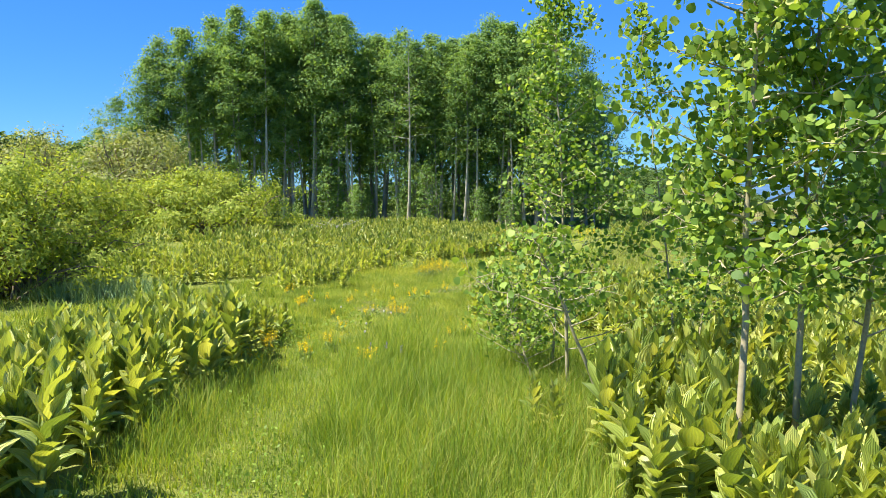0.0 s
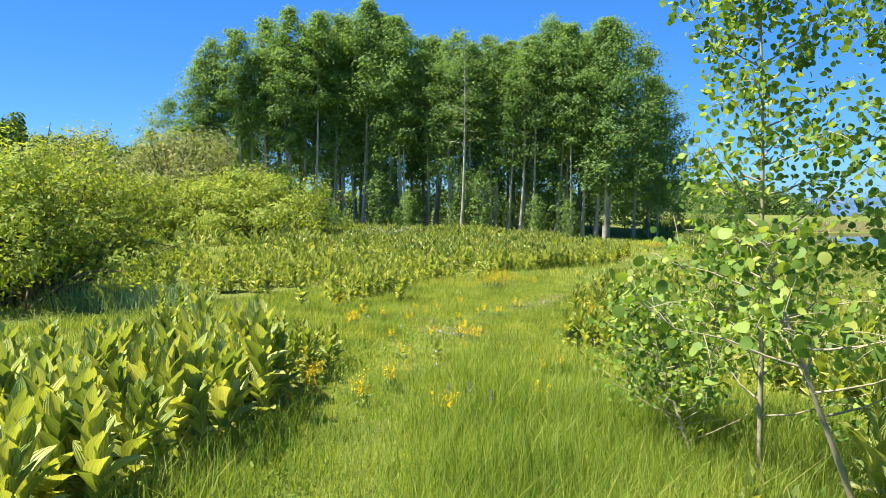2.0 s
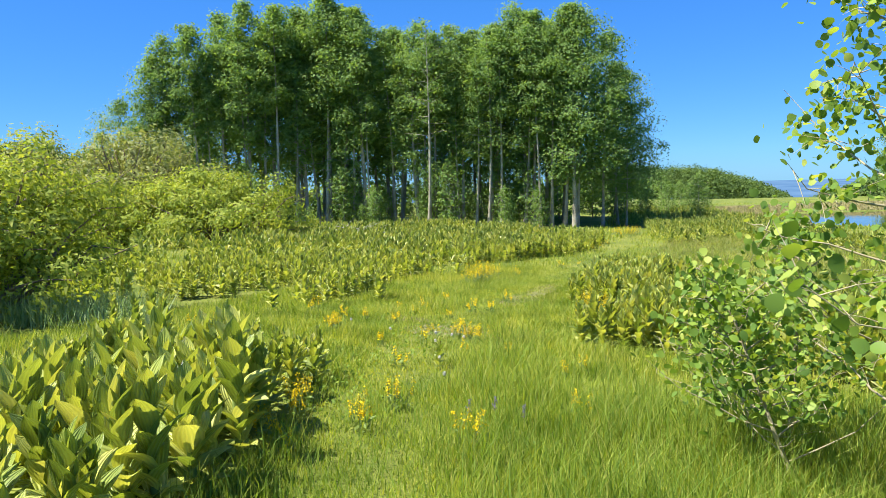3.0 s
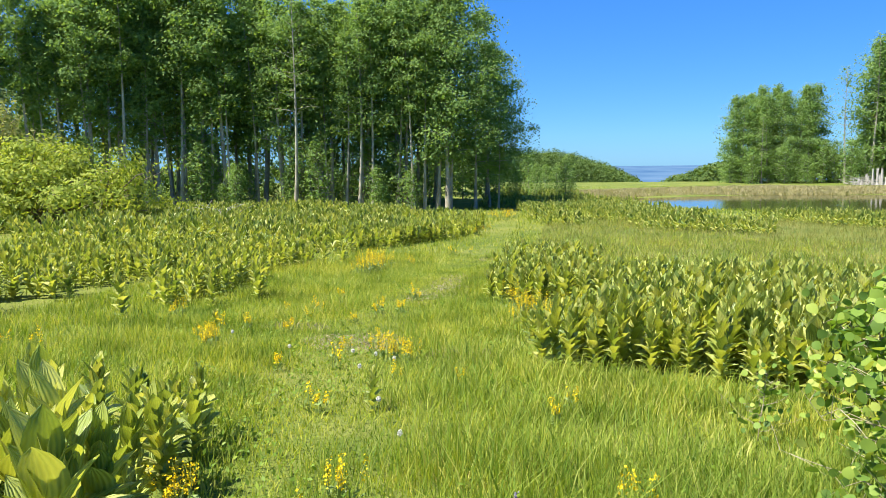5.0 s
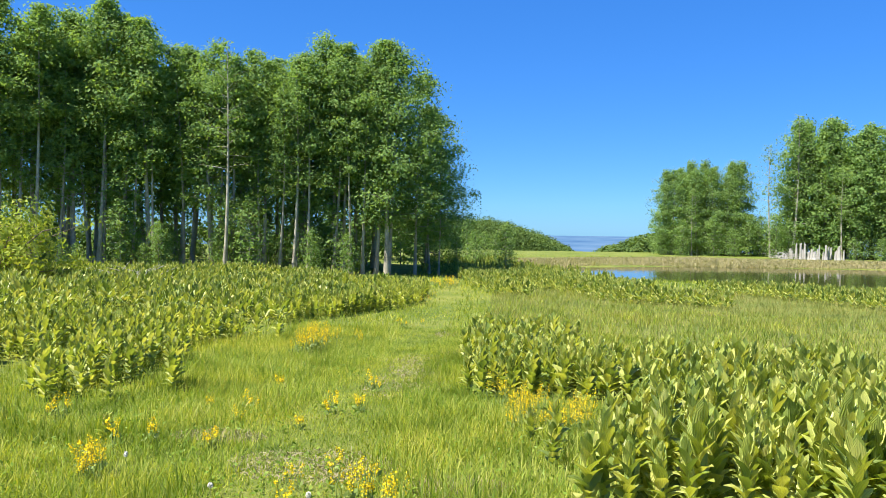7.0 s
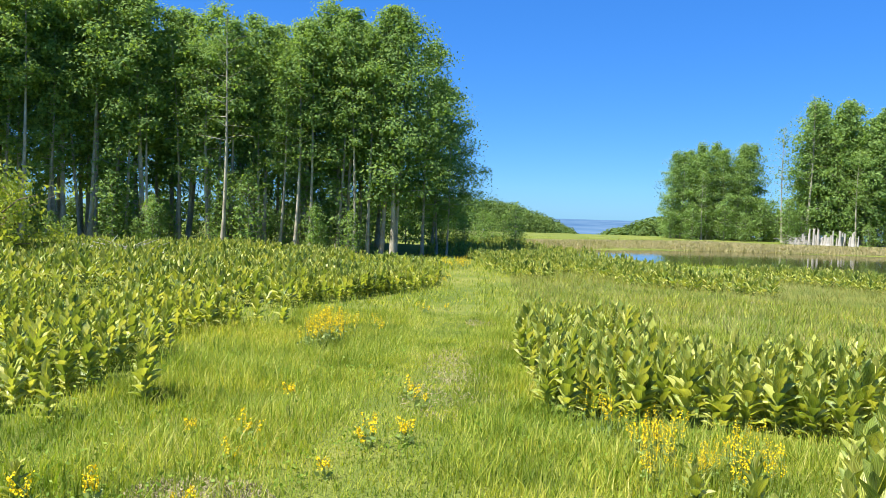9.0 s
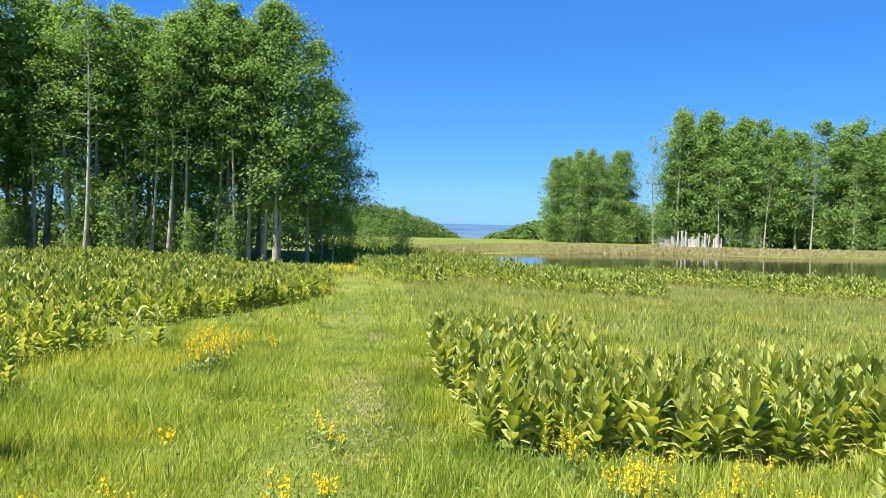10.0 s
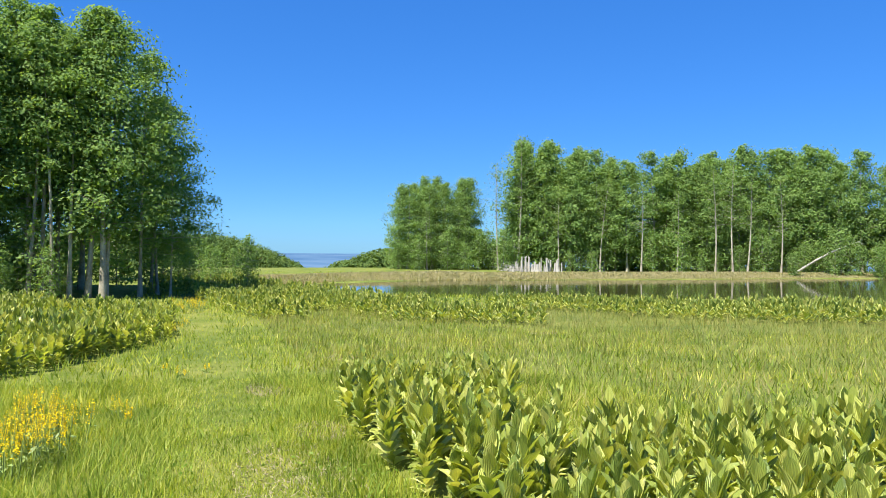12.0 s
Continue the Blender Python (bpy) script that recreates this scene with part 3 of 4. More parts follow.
far_wood(-10, 7.2, 150, 30, [(0, 4.5), (0.5, 4.6), (0.66, 4.2), (0.8, 2.3), (0.9, 0), (1.0, -3)], 150000, 0.38, 11, "round hill thick with green trees")
far_wood(9.5, 15.5, 135, 20, [(0, -3), (0.5, 0.3), (1, 2)], 14000, 0.6, 12, "low green scrub beyond the dam")
far_wood(-78, -38, 140, 30, [(0, 20), (0.55, 18.5), (0.63, 12.5), (1, 11.5)], 50000, 0.8, 13, "far wooded ridge")
far_wood(50, 75, 150, 20, [(0, 10), (1, 12)], 20000, 0.9, 14, "far green woods beyond the pond")
far_wood(-52, -3.4, 66, 9, [(0, 3.0), (0.3, 2.2), (0.85, 2.4), (1, 2.5)], 26000, 0.36, 15, "dense green thicket behind the grove")

far_wood(24.2, 60, 121, 8, [(0, 7.5), (0.24, 7.5), (0.27, 5.0), (0.3, 7.5), (1, 8.0)], 40000, 0.5, 16, "dense green undergrowth behind the pond's trees")
far_wood(14.6, 24.2, 121, 6, [(0, 2.0), (0.3, 4.5), (0.6, 4.0), (1, 2.6)], 9000, 0.45, 17, "dense green undergrowth behind the pond's trees")

# ---- corn lilies ----
BED_NEAR = [(0.35, 2.6), (-0.1, 4.2), (-0.55, 5.3), (-0.85, 6.6), (-1.3, 8.2), (-1.6, 9.0), (-2.3, 9.0), (-3.4, 8.2), (-3.2, 6.2), (-2.6, 4.6), (-1.6, 2.6), (-0.4, 1.6)]
BED_START = [(3.5, 4.2), (3.25, 5.5), (3.3, 6.9), (3.7, 8.0), (5.5, 8.3), (8.0, 7.0), (8.0, 4.5), (5.5, 3.2)]
BED_CORNER = [(0.45, 11.5), (0.65, 12.6), (1.0, 13.4), (1.6, 14.5), (3.2, 16.0), (6.0, 16.8), (8.0, 15.0), (8.0, 10.5), (5.5, 8.8), (3.6, 9.0), (2.6, 10.6), (1.9, 11.3)]
BED_TRAIL = [(-0.4, 15.9), (-0.1, 15.6), (0.8, 15.4), (1.9, 15.4), (3.0, 15.8), (4.5, 16.6), (4.5, 17.4), (3.2, 17.5), (1.9, 17.6), (1.2, 17.7), (0.95, 18.6), (1.5, 20.5), (1.2, 21.2), (-0.3, 22.0), (-0.45, 20.0), (-0.42, 17.9)]
BED_LEFT = [(-3.5, 18.8), (-3.45, 19.8), (-4.2, 21.3), (-6.0, 22.4), (-10.0, 22.0), (-16.0, 21.0), (-10.0, 14.4), (-7.0, 15.3), (-5.3, 14.2), (-4.7, 15.8), (-4.9, 18.2), (-4.2, 18.7)]
BED_FIELD = [(-5.0, 25.0), (-3.6, 30.0), (-2.7, 34.0), (-2.9, 40.5), (-6.0, 47.0), (-14.0, 50.0), (-24.0, 46.0), (-17.0, 34.0), (-20.0, 26.0), (-16.0, 22.5), (-10.0, 23.2), (-6.0, 23.8)]
BED_SHORE = [(-2.2, 60.0), (-1.1, 49.0), (-0.6, 46.0), (0.2, 40.9), (1.9, 40.7), (6.8, 41.0), (9.5, 48.0), (8.0, 60.0), (0.0, 64.0)]
BED_SHORE_B = [(4.0, 38.4), (8.7, 34.4), (9.6, 36.0), (6.0, 40.6)]
BED_BANK = [(11.3, 48.0), (15.0, 34.5), (18.4, 31.2), (30.0, 29.0), (33.0, 33.0), (20.0, 40.0), (14.0, 48.5)]


def lily_leaf(rows, cols, width, curl, seed):
    """One broad pleated leaf, 1 long, growing along +z and arching towards +y."""
    rng = np.random.default_rng(seed)
    s = np.linspace(0, 1, rows + 1)
    u = np.linspace(-1, 1, cols + 1)
    half = width * np.sin(np.pi * np.clip(s, 0, 1) ** 0.88) ** 0.70 * 0.5 + 0.035 * (1 - s)
    half[-1] = 0.004
    ang = curl * s ** 1.5
    step = 1.0 / rows
    yy = np.concatenate([[0], np.cumsum(np.sin((ang[1:] + ang[:-1]) / 2) * step)])
    zz = np.concatenate([[0], np.cumsum(np.cos((ang[1:] + ang[:-1]) / 2) * step)])
    co, uv = [], []
    for i in range(rows + 1):
        cup = 0.6 * (1 - 0.5 * s[i])
        for j in range(cols + 1):
            x = u[j] * half[i]
            dip = -abs(u[j]) ** 1.5 * half[i] * cup + rng.normal(0, 0.006)
            co.append((x, yy[i] + dip * math.cos(ang[i]), zz[i] - dip * math.sin(ang[i]) * 0.3))
            uv.append((0.5 + 0.5 * u[j], s[i]))
    k = cols + 1
    fa = [(i * k + j, i * k + j + 1, (i + 1) * k + j + 1, (i + 1) * k + j) for i in range(rows) for j in range(cols)]
    return np.array(co), np.array(fa), np.array(uv)


LEAF_SHAPES = [(0.46, 0.36), (0.48, 0.65), (0.46, 0.9), (0.42, 0.12)]       # width, curl


def lily_plan(seed, height=0.70):
    """Leaves of one plant: (shape, matrix), low splayed ones first, upright ones at the tip."""
    rng = np.random.default_rng(seed)
    n, out = int(rng.integers(21, 25)), []
    for i in range(n):
        k = i / (n - 1)
        shape = 3 if k > 0.85 else (0 if k > 0.5 else (1 if rng.uniform() < 0.65 else 2))
        lean = (0.92 - 0.78 * k) * rng.uniform(0.65, 1.2)
        size = (0.125 + 0.078 * math.sin(0.35 + k * 2.3)) * rng.uniform(0.72, 1.2)
        m = Matrix.Translation((0, 0, height * (0.05 + 0.68 * k))) @ Matrix.Rotation(i * 2.2 + rng.uniform(-0.4, 0.4), 4, "Z") @ \
            Matrix.Rotation(-lean, 4, "X") @ Matrix.Diagonal((size, size, size, 1))
        out.append((shape, m))
    return out


def baked(plan, rows, cols):
    """One plant as arrays, for beds too full to count."""
    p = Parts()
    for i, (shape, m) in enumerate(plan):
        co, fa, uv = lily_leaf(rows, cols, *LEAF_SHAPES[shape], 300 + i)
        a = np.array(m)
        p.add(co @ a[:3, :3].T + a[:3, 3], fa, uv)
    return np.concatenate(p.co), np.concatenate(p.fa), np.concatenate(p.uv)


def scatter(poly, gap, seed):
    """Places in a bed at an uneven spacing of about gap."""
    rng = np.random.default_rng(seed)
    xs, ys = [p[0] for p in poly], [p[1] for p in poly]
    out, row = [], 0
    y = min(ys)
    while y < max(ys):
        x = min(xs) + (row % 2) * gap / 2
        while x < max(xs):
            px, py = x + rng.uniform(-0.42, 0.42) * gap, y + rng.uniform(-0.42, 0.42) * gap
            if inside(poly, px, py):
                out.append((px, py))
            x += gap
        y += gap * 0.87
        row += 1
    return out


def with_gaps(places, cut, scale=0.33):
    """Leaves openings of bare turf in a bed."""
    return [(x, y) for x, y in places if noise.noise(Vector((x * scale, y * scale, 11.3))) > cut]


def lily_pose(rng, x, y, size):
    return Matrix.Translation((x, y, ground_z(x, y) - 0.02)) @ Matrix.Rotation(rng.uniform(0, 6.283), 4, "Z") @ \
        Matrix.Rotation(rng.normal(0, 0.09), 4, "X") @ Matrix.Diagonal((size, size, size * rng.uniform(0.9, 1.15), 1))


leaf_mesh = []
for i, (w, c) in enumerate(LEAF_SHAPES):
    lco, lfa, luv = lily_leaf(6, 4, w, c, 90 + i)
    leaf_mesh.append(np_mesh("leaf", lco, lfa, M_LILY, luv, True))
stalk = Parts()
stalk.tube([(0, 0, -0.04), (0.004, 0.003, 0.12), (0.0, 0.006, 0.34), (0.004, 0, 0.58)], [0.020, 0.018, 0.014, 0.006], 6)
stem_mesh = stalk.mesh("stem", M_STEM, True)
plans = [lily_plan(500 + i) for i in range(6)]
mid_plants = [baked(p, 3, 2) for p in plans]
far_plants = [baked([(s, m @ Matrix.Diagonal((1.25, 1.25, 1.25, 1))) for s, m in p[1::2] + p[-2:-1]], 2, 2) for p in plans]


def lily_thing(x, y, size, rng, group):
    t = tagged(new("corn_lily"), "broad-leaved corn lily with pleated yellow-green leaves", "plant", group)
    child("stem", stem_mesh, t)
    for shape, m in plans[int(rng.integers(6))]:
        child("leaf", leaf_mesh[shape], t).matrix_basis = m
    t.matrix_basis = lily_pose(rng, x, y, size)


def lily_bed(name, label, places, plants, seed, size=1.0, material=None):
    rng = np.random.default_rng(seed)
    p = Parts()
    for x, y in places:
        co, fa, uv = plants[int(rng.integers(len(plants)))]
        a = np.array(lily_pose(rng, x, y, size * rng.uniform(0.78, 1.15)))
        p.add(co @ a[:3, :3].T + a[:3, 3], fa, uv)
    tagged(new(name, p.mesh(name, material or M_LILY, True, True)), label, "plants", kind="stuff")


def near_trail(x, y):
    """Plants that the walker brushes past."""
    return (inside(BED_NEAR, x, y) and x > -1.55 - 0.05 * y) or (inside(BED_TRAIL, x, y) and y < 16.3 and x < 2.0) or \
        (inside(BED_CORNER, x, y) and x < 1.05 and y < 14.0) or (inside(BED_START, x, y) and x < 4.1)


lr = np.random.default_rng(77)
rest = []
for poly, gap, seed in ((BED_NEAR, 0.27, 1), (BED_START, 0.28, 2), (BED_CORNER, 0.225, 3), (BED_TRAIL, 0.25, 4)):
    for x, y in scatter(poly, gap, seed):
        if near_trail(x, y):
            lily_thing(x, y, lr.uniform(0.82, 1.08) * (0.95 if poly is BED_CORNER or poly is BED_TRAIL else 1.3 if y < 7.7 else 0.85), lr, "corn lilies beside the trail")
        else:
            rest.append((x, y))
for x, y, s in ((2.62, 5.75, 0.75), (2.8, 5.6, 0.65), (-4.4, 10.3, 1.0), (-4.9, 10.6, 1.0), (-4.7, 10.1, 0.9), (-5.3, 10.4, 0.9), (-5.0, 10.0, 0.8), (-4.1, 15.9, 1.05), (-4.0, 15.7, 0.9), (-4.4, 14.9, 0.8),
                (-5.2, 13.9, 1.2), (-1.6, 9.1, 0.8), (-1.5, 8.75, 0.8), (-0.73, 9.89, 0.55), (0.35, 12.7, 0.7), (0.42, 13.1, 0.75), (0.25, 13.5, 0.6), (-3.5, 13.1, 0.5)):
    lily_thing(x, y, s, lr, "corn lilies standing singly")
lily_bed("corn_lily_bed", "dense bed of yellow-green corn lilies", rest, mid_plants, 5, 0.97)
lily_bed("corn_lily_bed", "corn lilies filling the meadow beside the trail", with_gaps(scatter(BED_LEFT, 0.29, 6), -0.04, 0.6), mid_plants, 6, 0.94)
lily_bed("corn_lily_bed", "wide field of corn lilies before the grove", with_gaps(scatter(BED_FIELD, 0.37, 7), -0.02, 0.42), far_plants, 7, 1.1, M_LILY_FAR_SHADED)
lily_bed("corn_lily_bed", "strip of corn lilies near the pond", with_gaps(scatter(BED_SHORE, 0.44, 8), -0.05, 0.3) + scatter(BED_SHORE_B, 0.42, 9), far_plants, 8, 1.05, M_LILY_FAR_SHADED)
lily_bed("corn_lily_bed", "dense edge of the corn lily field beside the trail", scatter([(-5.0, 25.0), (-3.6, 30.0), (-2.6, 34.0), (-2.8, 40.5), (-4.6, 40.5), (-4.6, 34.0), (-5.6, 30.0), (-7.0, 25.5)], 0.34, 21), mid_plants, 22, 1.1)
lily_bed("corn_lily_bed", "scattered corn lilies before the wooded hill", scatter([(-5.0, 62.0), (8.0, 61.0), (5.0, 70.0), (3.0, 84.0), (-6.0, 86.0)], 0.7, 11), far_plants, 12, 1.15, M_LILY_FAR_SHADED)
lily_bed("corn_lily_bed", "strip of corn lilies along the pond's bank", scatter(BED_BANK, 0.46, 10), far_plants, 9, 1.0, M_LILY_FAR_SHADED)

# ---- grass ----
BEDS = [BED_NEAR, BED_START, BED_CORNER, BED_TRAIL, BED_LEFT, BED_FIELD]
TRAIL = [(6.0, -4.0), (3.8, 0.1), (2.2, 2.5), (0.9, 4.2), (0.0, 6.4), (-0.9, 9.0), (-1.45, 11.0), (-1.7, 14.0), (-1.6, 18.0), (-1.6, 24.0), (-1.6, 34.0), (-2.0, 48.0)]


def trail_gap(x, y):
    tx = np.interp(y, [p[1] for p in TRAIL], [p[0] for p in TRAIL])
    return np.abs(x - tx)


def grass(name, label, n, box, height, width, seed, material, keep=None, levels=2):
    """Bent blades over a stretch of ground."""
    rng = np.random.default_rng(seed)
    x, y = rng.uniform(box[0], box[1], n), rng.uniform(box[2], box[3], n)
    if keep is not None:
        ok = keep(x, y, rng)
        x, y = x[ok], y[ok]
        n = len(x)
    gxs, gys = np.arange(box[0] - 1, box[1] + 1.01, 0.5), np.arange(box[2] - 1, box[3] + 1.01, 0.5)
    Z = np.array([[ground_z(a, b) for a in gxs] for b in gys])
    fi, fj = (x - gxs[0]) / 0.5, (y - gys[0]) / 0.5
    i, j = fi.astype(int), fj.astype(int)
    a, b = fi - i, fj - j
    z = Z[j, i] * (1 - a) * (1 - b) + Z[j, i + 1] * a * (1 - b) + Z[j + 1, i] * (1 - a) * b + Z[j + 1, i + 1] * a * b - 0.01
    clump = np.sin(x * 2.3 + np.sin(y * 1.7) * 2) * np.sin(y * 2.9 + np.sin(x * 1.3) * 2)
    worn = np.clip(trail_gap(x, y) / 0.9, 0.30, 1.0) if "beside the trail" in label else np.clip(trail_gap(x, y) / 0.7, 0.45, 1.0)
    h = height * rng.uniform(0.45, 1.25, n) * (1 + 0.30 * clump) * worn
    az = rng.uniform(0, 6.283, n)
    bend = h * rng.uniform(0.05, 1.0, n)
    dx, dy = np.cos(az) * bend, np.sin(az) * bend
    sx, sy = -np.sin(az + rng.normal(0, 0.7, n)) * width * 0.5, np.cos(az + rng.normal(0, 0.7, n)) * width * 0.5
    base = np.stack([x, y, z], 1)
    side = np.stack([sx, sy, np.zeros(n)], 1) * rng.uniform(0.6, 1.4, n)[:, None]
    mid = base + np.stack([dx * 0.3, dy * 0.3, h * 0.58], 1)
    tip = base + np.stack([dx, dy, h * 0.98], 1)
    if levels == 1:
        co = np.stack([base - side, base + side, tip], 1).reshape(-1, 3)
        fa = np.arange(n * 3).reshape(-1, 3)
    else:
        co = np.stack([base - side, base + side, mid + side * 0.8, mid - side * 0.8, tip], 1).reshape(-1, 3)
        q = np.arange(n)[:, None] * 5
        fa = np.concatenate([np.concatenate([q + i for i in f], 1) for f in ((0, 1, 2), (0, 2, 3), (3, 2, 4))])
    tagged(new(name, np_mesh(name, co, fa, material)), label, "grass", kind="stuff")


def outside_beds(x, y, rng, polys=None):
    ok = np.ones(len(x), bool)
    for k, (px, py) in enumerate(zip(x, y)):
        for poly in polys or BEDS:
            if inside(poly, px, py):
                ok[k] = rng.uniform() < 0.04
                break
    return ok


def sector(near, far):
    """Ground in front of the walk between two distances from the trail's walked part."""
    def keep(x, y, rng):
        px = np.interp(np.clip(y, 0, 13), [0, 4.2, 9, 13], [3.8, 0.9, -0.9, -1.9])
        d = np.hypot(x - px, y - np.clip(y, 0, 13))
        return (d >= near) & (d < far) & outside_beds(x, y, rng, BEDS[:4])
    return keep


grass("grass", "fresh green meadow grass beside the trail", 230000, (-7, 8, 1.0, 22), 0.15, 0.0075, 1, M_GRASS, sector(0.0, 9.0))
grass("grass", "short turf of the trail", 190000, (-4.6, 3.6, 3.5, 25.0), 0.15, 0.008, 10, M_GRASS, sector(0.0, 12.0), levels=1)
grass("grass", "meadow grass around the lily beds", 80000, (-16, 18, 5, 36), 0.17, 0.017, 2, M_GRASS, sector(6.5, 22.0), levels=1)
grass("grass", "tall wet meadow grass with tan tips", 100000, (-0.5, 34, 17, 48), 0.23, 0.013, 3, M_GRASS_WET, lambda x, y, rng: (trail_gap(x, y) > 1.2) & (x > (y - 17) * 0.02 - 0.3) & outside_beds(x, y, rng), levels=1)
grass("grass", "meadow grass towards the grove", 40000, (-34, 8, 20, 54), 0.18, 0.03, 4, M_GRASS, lambda x, y, rng: outside_beds(x, y, rng, BEDS[:4]), levels=1)
grass("grass", "tall seeding grass at the trail's start", 26000, (-0.8, 3.4, 3.8, 9.0), 0.34, 0.0045, 5, M_GRASS_TALL, lambda x, y, rng: outside_beds(x, y, rng))
grass("sedge", "patch of silvery blue-green sedge", 12000, (-11.5, -6.0, 10.6, 13.6), 0.46, 0.018, 6, M_SAGE, lambda x, y, rng: ((x + 8.0) / 2.1) ** 2 + ((y - 12.0) / 1.2) ** 2 < rng.uniform(0.3, 1, len(x)), levels=1)


def bank_grass(n, seed):
    """Dry grass in a strip along the pond's far shore."""
    rng = np.random.default_rng(seed)
    x = rng.uniform(-6, 106, n)
    shore = np.interp(x, [-6, 6, 16, 26, 36, 50, 69, 88, 106], [84, 84, 89, 91, 90, 89, 90, 87, 78])
    y = shore + -1.2 + rng.uniform(0, 1, n) ** 1.4 * np.where(x < 32, 10.0, 8.0)
    z = np.array([ground_z(a, b) for a, b in zip(x, y)])
    h, az = rng.uniform(0.10, 0.34, n), rng.uniform(0, 6.283, n)
    base = np.stack([x, y, z - 0.02], 1)
    side = np.stack([np.cos(az), np.sin(az), np.zeros(n)], 1) * rng.uniform(0.04, 0.11, (n, 1))
    tip = base + np.stack([rng.normal(0, 0.08, n), rng.normal(0, 0.08, n), h], 1)
    co = np.stack([base - side, base + side, tip], 1).reshape(-1, 3)
    tagged(new("grass", np_mesh("grass", co, np.arange(n * 3).reshape(-1, 3), M_TAN)), "dry tan grass on the pond's bank", "grass", kind="stuff")


bank_grass(110000, 7)
grass("grass", "coarse green grass between grove and pond", 16000, (-6, 24, 44, 100), 0.22, 0.07, 8, M_GRASS, lambda x, y, rng: np.array([pond_depth(a, b) < -2 for a, b in zip(x, y)]), levels=1)


def herbs(n, seed):
    """Low broad-leaved herbs woven into the turf."""
    rng = np.random.default_rng(seed)
    y = rng.uniform(2.5, 19, n)
    x = np.interp(y, [p[1] for p in TRAIL], [p[0] for p in TRAIL]) + rng.normal(0, 2.3, n)
    ok = (noise_field(x, y) > 0.1) & outside_beds(x, y, rng)
    x, y = x[ok], y[ok]
    z = np.array([ground_z(a, b) for a, b in zip(x, y)]) + rng.uniform(0.02, 0.13, len(x))
    co, fa = leaf_cards(rng, np.stack([x, y, z], 1), 0.017, 0.8, 1.6)
    tagged(new("low_herbs", np_mesh("low_herbs", co, fa, M_HERB)), "dark green low herbs in the turf", "herbs", kind="stuff")


def noise_field(x, y):
    return np.sin(x * 1.9 + 1.3 * np.sin(y * 1.1)) * np.sin(y * 1.6 + 1.7 * np.sin(x * 0.9)) + 0.4 * np.sin(x * 5.1 + y * 3.7)


herbs(26000, 3)
grass("grass", "dark green grass tufts in the turf", 60000, (-6.5, 4.5, 3.5, 19.0), 0.24, 0.007, 12, M_GRASS_TALL,
      lambda x, y, rng: (noise_field(x * 1.3 + 2, y * 1.3) > 0.45) & (trail_gap(x, y) > 0.5) & outside_beds(x, y, rng, BEDS[:4]))

# ---- saplings near the trail ----


def round_leaves(rng, places, size):
    """Round aspen leaves on short stalks, eight-sided and slightly cupped, hanging on edge."""
    n = len(places)
    a, b, nor = rot_axes(rng, n, 0.15)
    s = (size * rng.uniform(0.65, 1.2, n))[:, None] * 0.5
    shape = [(-1.0, 0.12), (-0.72, 0.68), (-0.1, 0.98), (0.55, 0.72), (1.12, 0.0), (0.55, -0.72), (-0.1, -0.98), (-0.72, -0.68)]
    pts = [places + b * s * p + a * s * q + nor * s * 0.18 * q * q for p, q in shape]
    co = np.stack(pts, 1).reshape(-1, 3)
    i = np.arange(n)[:, None] * 8
    fa = np.concatenate([np.concatenate([i + 7, i, i + 1, i + 2], 1), np.concatenate([i + 2, i + 3, i + 6, i + 7], 1), np.concatenate([i + 3, i + 4, i + 5, i + 6], 1)])
    return co, fa


